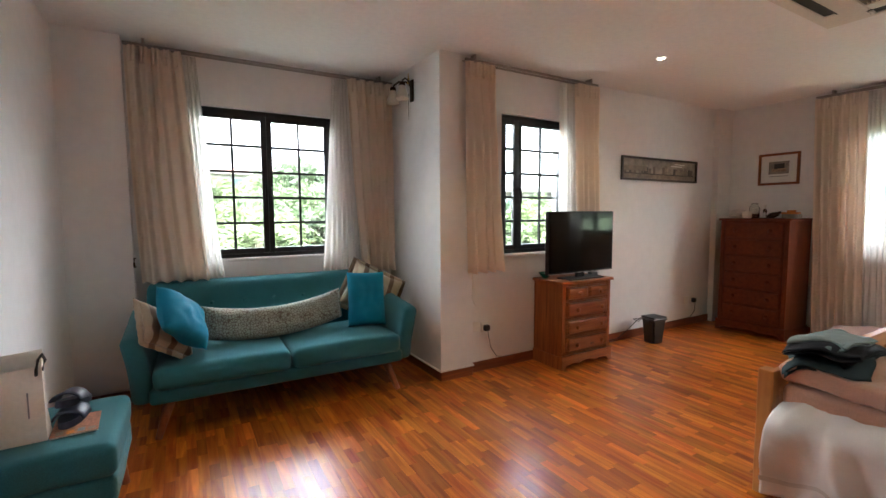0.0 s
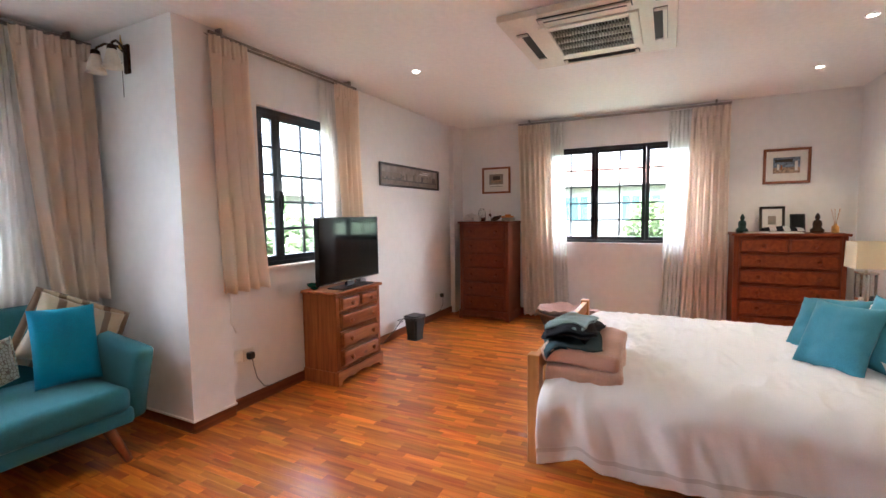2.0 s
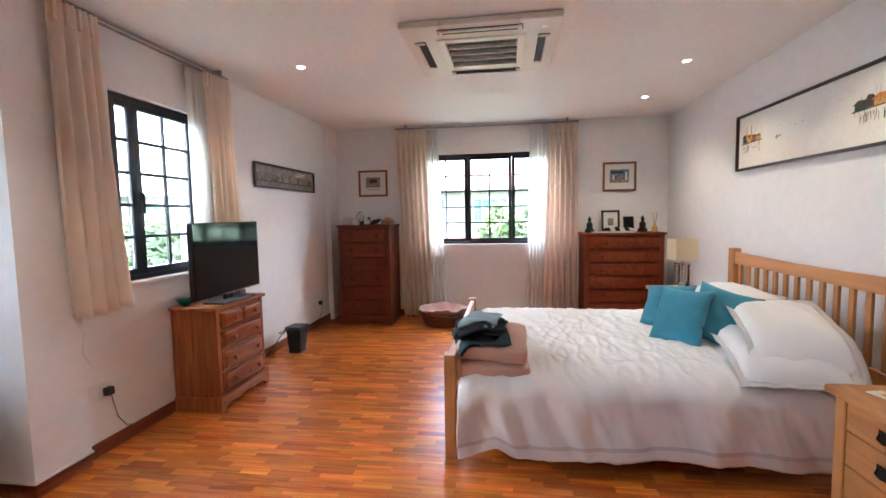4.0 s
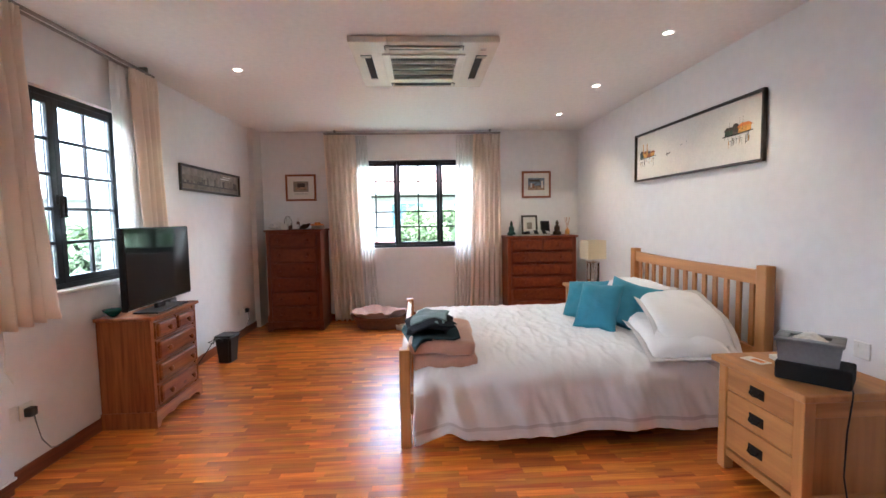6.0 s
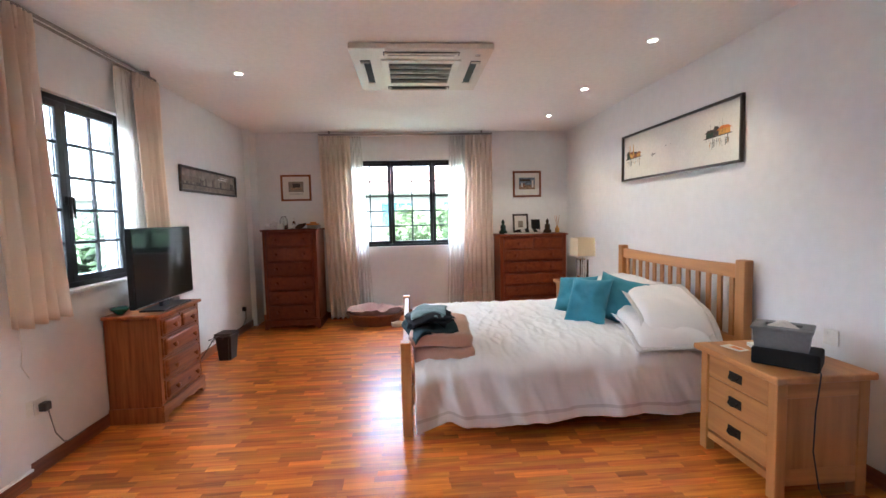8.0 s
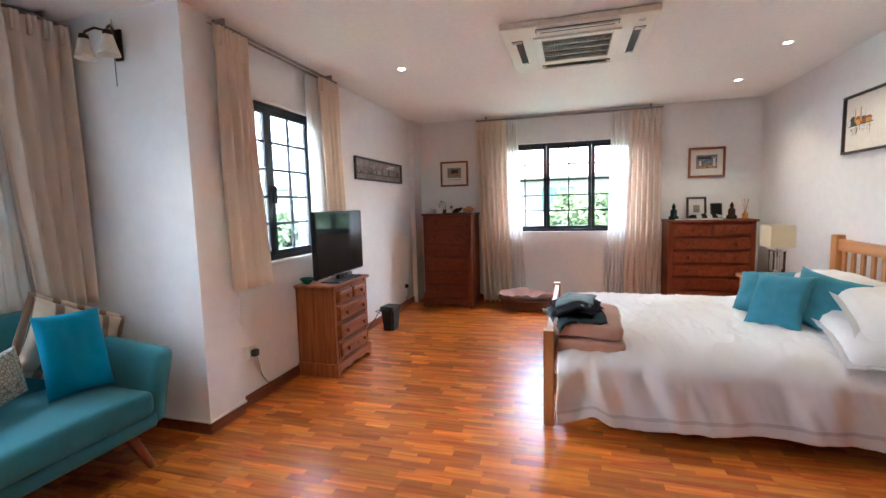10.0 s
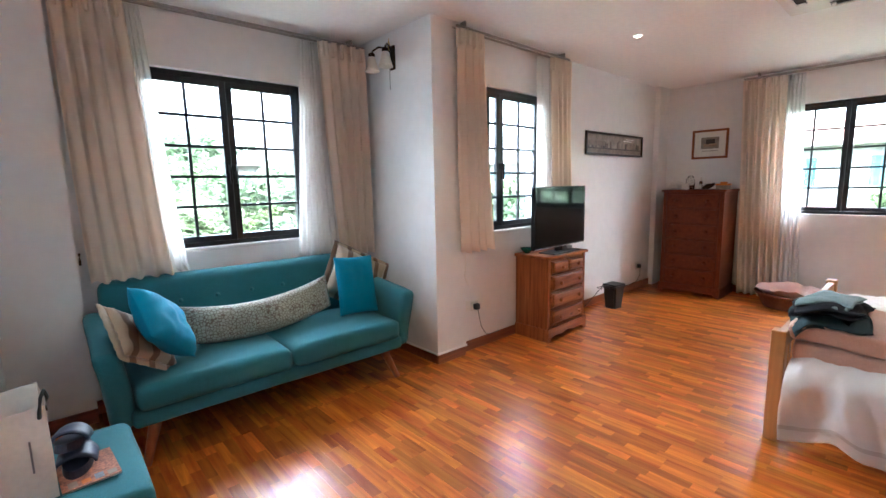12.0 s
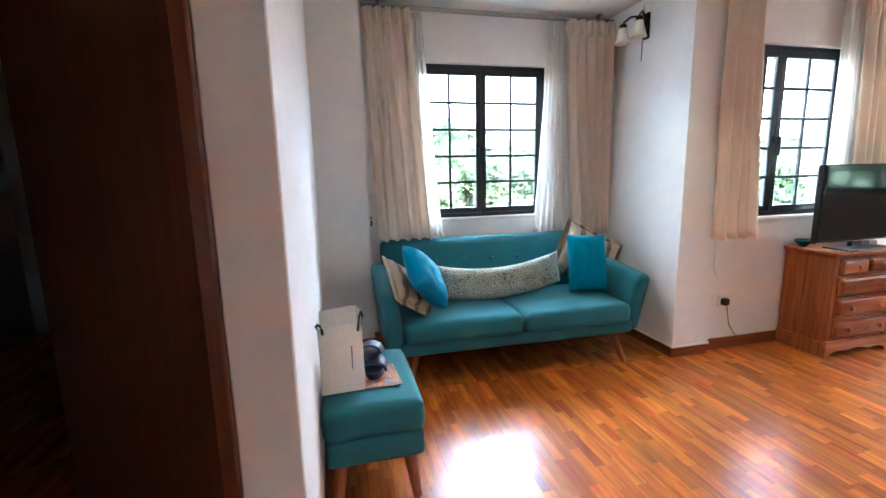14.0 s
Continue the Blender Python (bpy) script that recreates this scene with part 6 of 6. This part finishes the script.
def palm(label, x, y, h, seed):
    rng = random.Random(seed)
    t = thing("palm_tree", label, "palm tree", pose(x, y, GZ), "garden palms")
    part("trunk", tube([(0, 0, 0), (0.1, 0, h * 0.5), (0.25, 0.1, h)], 0.13, 9, 0.09), BARK, t, "", True)
    for k in range(16):
        a = 2 * math.pi * k / 16 + rng.uniform(-0.15, 0.15)
        up = rng.uniform(0.1, 1.1)
        vs, fs = [], []
        for s in range(14):
            u = s / 13
            d = 2.2 * u
            cx, cz = d * math.cos(0.5 * up), h + up * d - 0.55 * d * d
            px, py = 0.25 + cx * math.cos(a), 0.1 + cx * math.sin(a)
            for q in (-1, 1):
                i = len(vs)
                L = 0.45 * math.sin(math.pi * (0.12 + 0.85 * u))
                nx, ny = -math.sin(a) * q, math.cos(a) * q
                vs += [(px, py, cz), (px + 0.09 * math.cos(a), py + 0.09 * math.sin(a), cz - 0.02), (px + nx * L + 0.2 * math.cos(a), py + ny * L + 0.2 * math.sin(a), cz - 0.25 * L)]
                fs.append((i, i + 1, i + 2))
        me = bpy.data.meshes.new("frond")
        me.from_pydata(vs, [], fs)
        me.materials.append(LEAVES[1])
        f = new("frond", me)
        f.parent = t
    return t


TL = "leafy green garden tree seen through the window"
rt = random.Random(11)
for k in range(9):
    tree(TL + " above the sofa", -3.5 + 1.6 * k + rt.uniform(-0.4, 0.4), 16 + 3.2 * (k % 3) + rt.uniform(-1, 1), 4.6 + 0.5 * (k % 3), 1.9 + rt.uniform(0, 0.5), 100 + k)
for k in range(7):
    tree(TL + ", farther off", -9 + 4.2 * k, 32 + rt.uniform(-3, 3), 6.6 + rt.uniform(-0.4, 0.8), 3.2, 130 + k, 6000, 0.26)
for k in range(11):
    tree("leafy green garden tree in a far row", -7.5 + 2.3 * k + rt.uniform(-0.4, 0.4), 25 + rt.uniform(-1.2, 1.2), 5.2 + rt.uniform(-0.5, 0.6), 2.3, 210 + k, 5200, 0.22)
for k in range(4):
    tree(TL + " behind the garden trees", 8.0 + 2.4 * k, 17.5 + rt.uniform(-0.6, 0.6), 5.0 + rt.uniform(-0.4, 0.4), 1.9, 240 + k, 5200, 0.18)
palm("palm tree with drooping fronds seen through the bay window", 1.3, 12.5, 3.9, 41)
palm("palm tree with drooping fronds among the garden trees", -1.2, 14.5, 4.2, 42)
for k, (x, y, h_) in enumerate(((6.3, 11.5, 4.3), (8.2, 13.2, 4.6), (10.4, 12.0, 4.2), (12.5, 14.8, 4.7), (5.2, 14.4, 4.7))):
    tree(TL + " behind the television", x, y, h_, 1.7, 160 + k)
for k, (x, y, h_) in enumerate(((10.2, 8.2, 4.4), (11.6, 9.4, 4.6), (12.2, 11.2, 4.5), (13.6, 10.3, 4.7), (15.0, 12.4, 4.8), (10.6, 10.5, 4.4))):
    tree("leafy green garden tree below the neighbouring house", x, y, h_, 1.6, 260 + k)
for k, (x, y, h_) in enumerate(((14.5, -1.4, 4.4), (15.5, -3.2, 4.9), (13.2, -2.6, 4.3), (17.0, 6.4, 4.2), (18.5, 0.4, 4.9))):
    tree(TL + " facing the bed", x, y, h_, 1.5, 180 + k)


# ---- parquet ----
PW, PL, PH = 0.051, 0.30, 0.012
structure("floor", boxes((-3.6, XE + 0.2, YS - 0.2, YN + 0.2, -0.2, -PH - 0.001), (-3.6, 1.82, YN + 0.2, YB + 0.12, -0.2, -PH - 0.001), (-3.6, -0.95, YB + 0.12, 5.2, -0.2, -PH - 0.001)), SUB, "varnished orange-brown hardwood parquet floor", "floor")
floor = bpy.data.objects["floor"]
rp = random.Random(3)


def strip_verts(w, l, jit):
    g = 0.0001
    c = 0.0002
    z = [jit * rp.uniform(-1, 1) for _ in range(4)]
    a, b = w / 2 - g, l / 2 - g
    return [(-a, -b, -PH), (a, -b, -PH), (a, b, -PH), (-a, b, -PH), (-a, -b, -c), (a, -b, -c), (a, b, -c), (-a, b, -c),
            (-a + c, -b + c, z[0]), (a - c, -b + c, z[1]), (a - c, b - c, z[2]), (-a + c, b - c, z[3])]


STRIP_F = [(0, 1, 5, 4), (1, 2, 6, 5), (2, 3, 7, 6), (3, 0, 4, 7), (4, 5, 9, 8), (5, 6, 10, 9), (6, 7, 11, 10), (7, 4, 8, 11), (8, 9, 10, 11)]
LENGTHS = (0.16, 0.20, 0.24, 0.29, 0.35)
shared = {}
for l in LENGTHS:
    me = bpy.data.meshes.new("floor_strip")
    me.from_pydata(strip_verts(PW, l, 0.000004), [], STRIP_F)
    me.materials.append(PLANK)
    shared[l] = me

field_v, field_f = [], []
singles = 0


def lay(x0, x1, y0, y1):
    """Strips along y, in random lengths, cut at the edges of the field."""
    global singles
    n = int(math.ceil((x1 - x0) / PW))
    for i in range(n):
        x = x0 + (i + 0.5) * PW
        y = y0 - rp.uniform(0, 0.3)
        while y < y1:
            l = rp.choice(LENGTHS)
            cy = y + l / 2
            lo_, hi_ = max(y, y0), min(y + l, y1)
            if hi_ - lo_ > 0.01:
                whole = hi_ - lo_ > l - 1e-6
                if whole and 0.30 < x < 2.35 and 0.55 < cy < 2.9 and singles < 300:
                    o = new("floor_strip", shared[l])
                    o.parent = floor
                    o.location = (x, cy, 0)
                    singles += 1
                else:
                    k = len(field_v)
                    field_v.extend((vx + x, vy + (lo_ + hi_) / 2, vz) for vx, vy, vz in strip_verts(PW, hi_ - lo_, 0.000004))
                    field_f.extend(tuple(k + q for q in f) for f in STRIP_F)
            y += l


lay(-1.0, XE, YS, YN)
lay(-0.95, 1.6, YN, YB + 0.02)
lay(-3.4, -1.0, YS, 5.0)
me = bpy.data.meshes.new("floor_strips")
me.from_pydata(field_v, [], field_f)
me.materials.append(PLANKS)
fo = new("floor_strips", me)
fo.parent = floor
tagged(fo, "", "", "", "stuff")
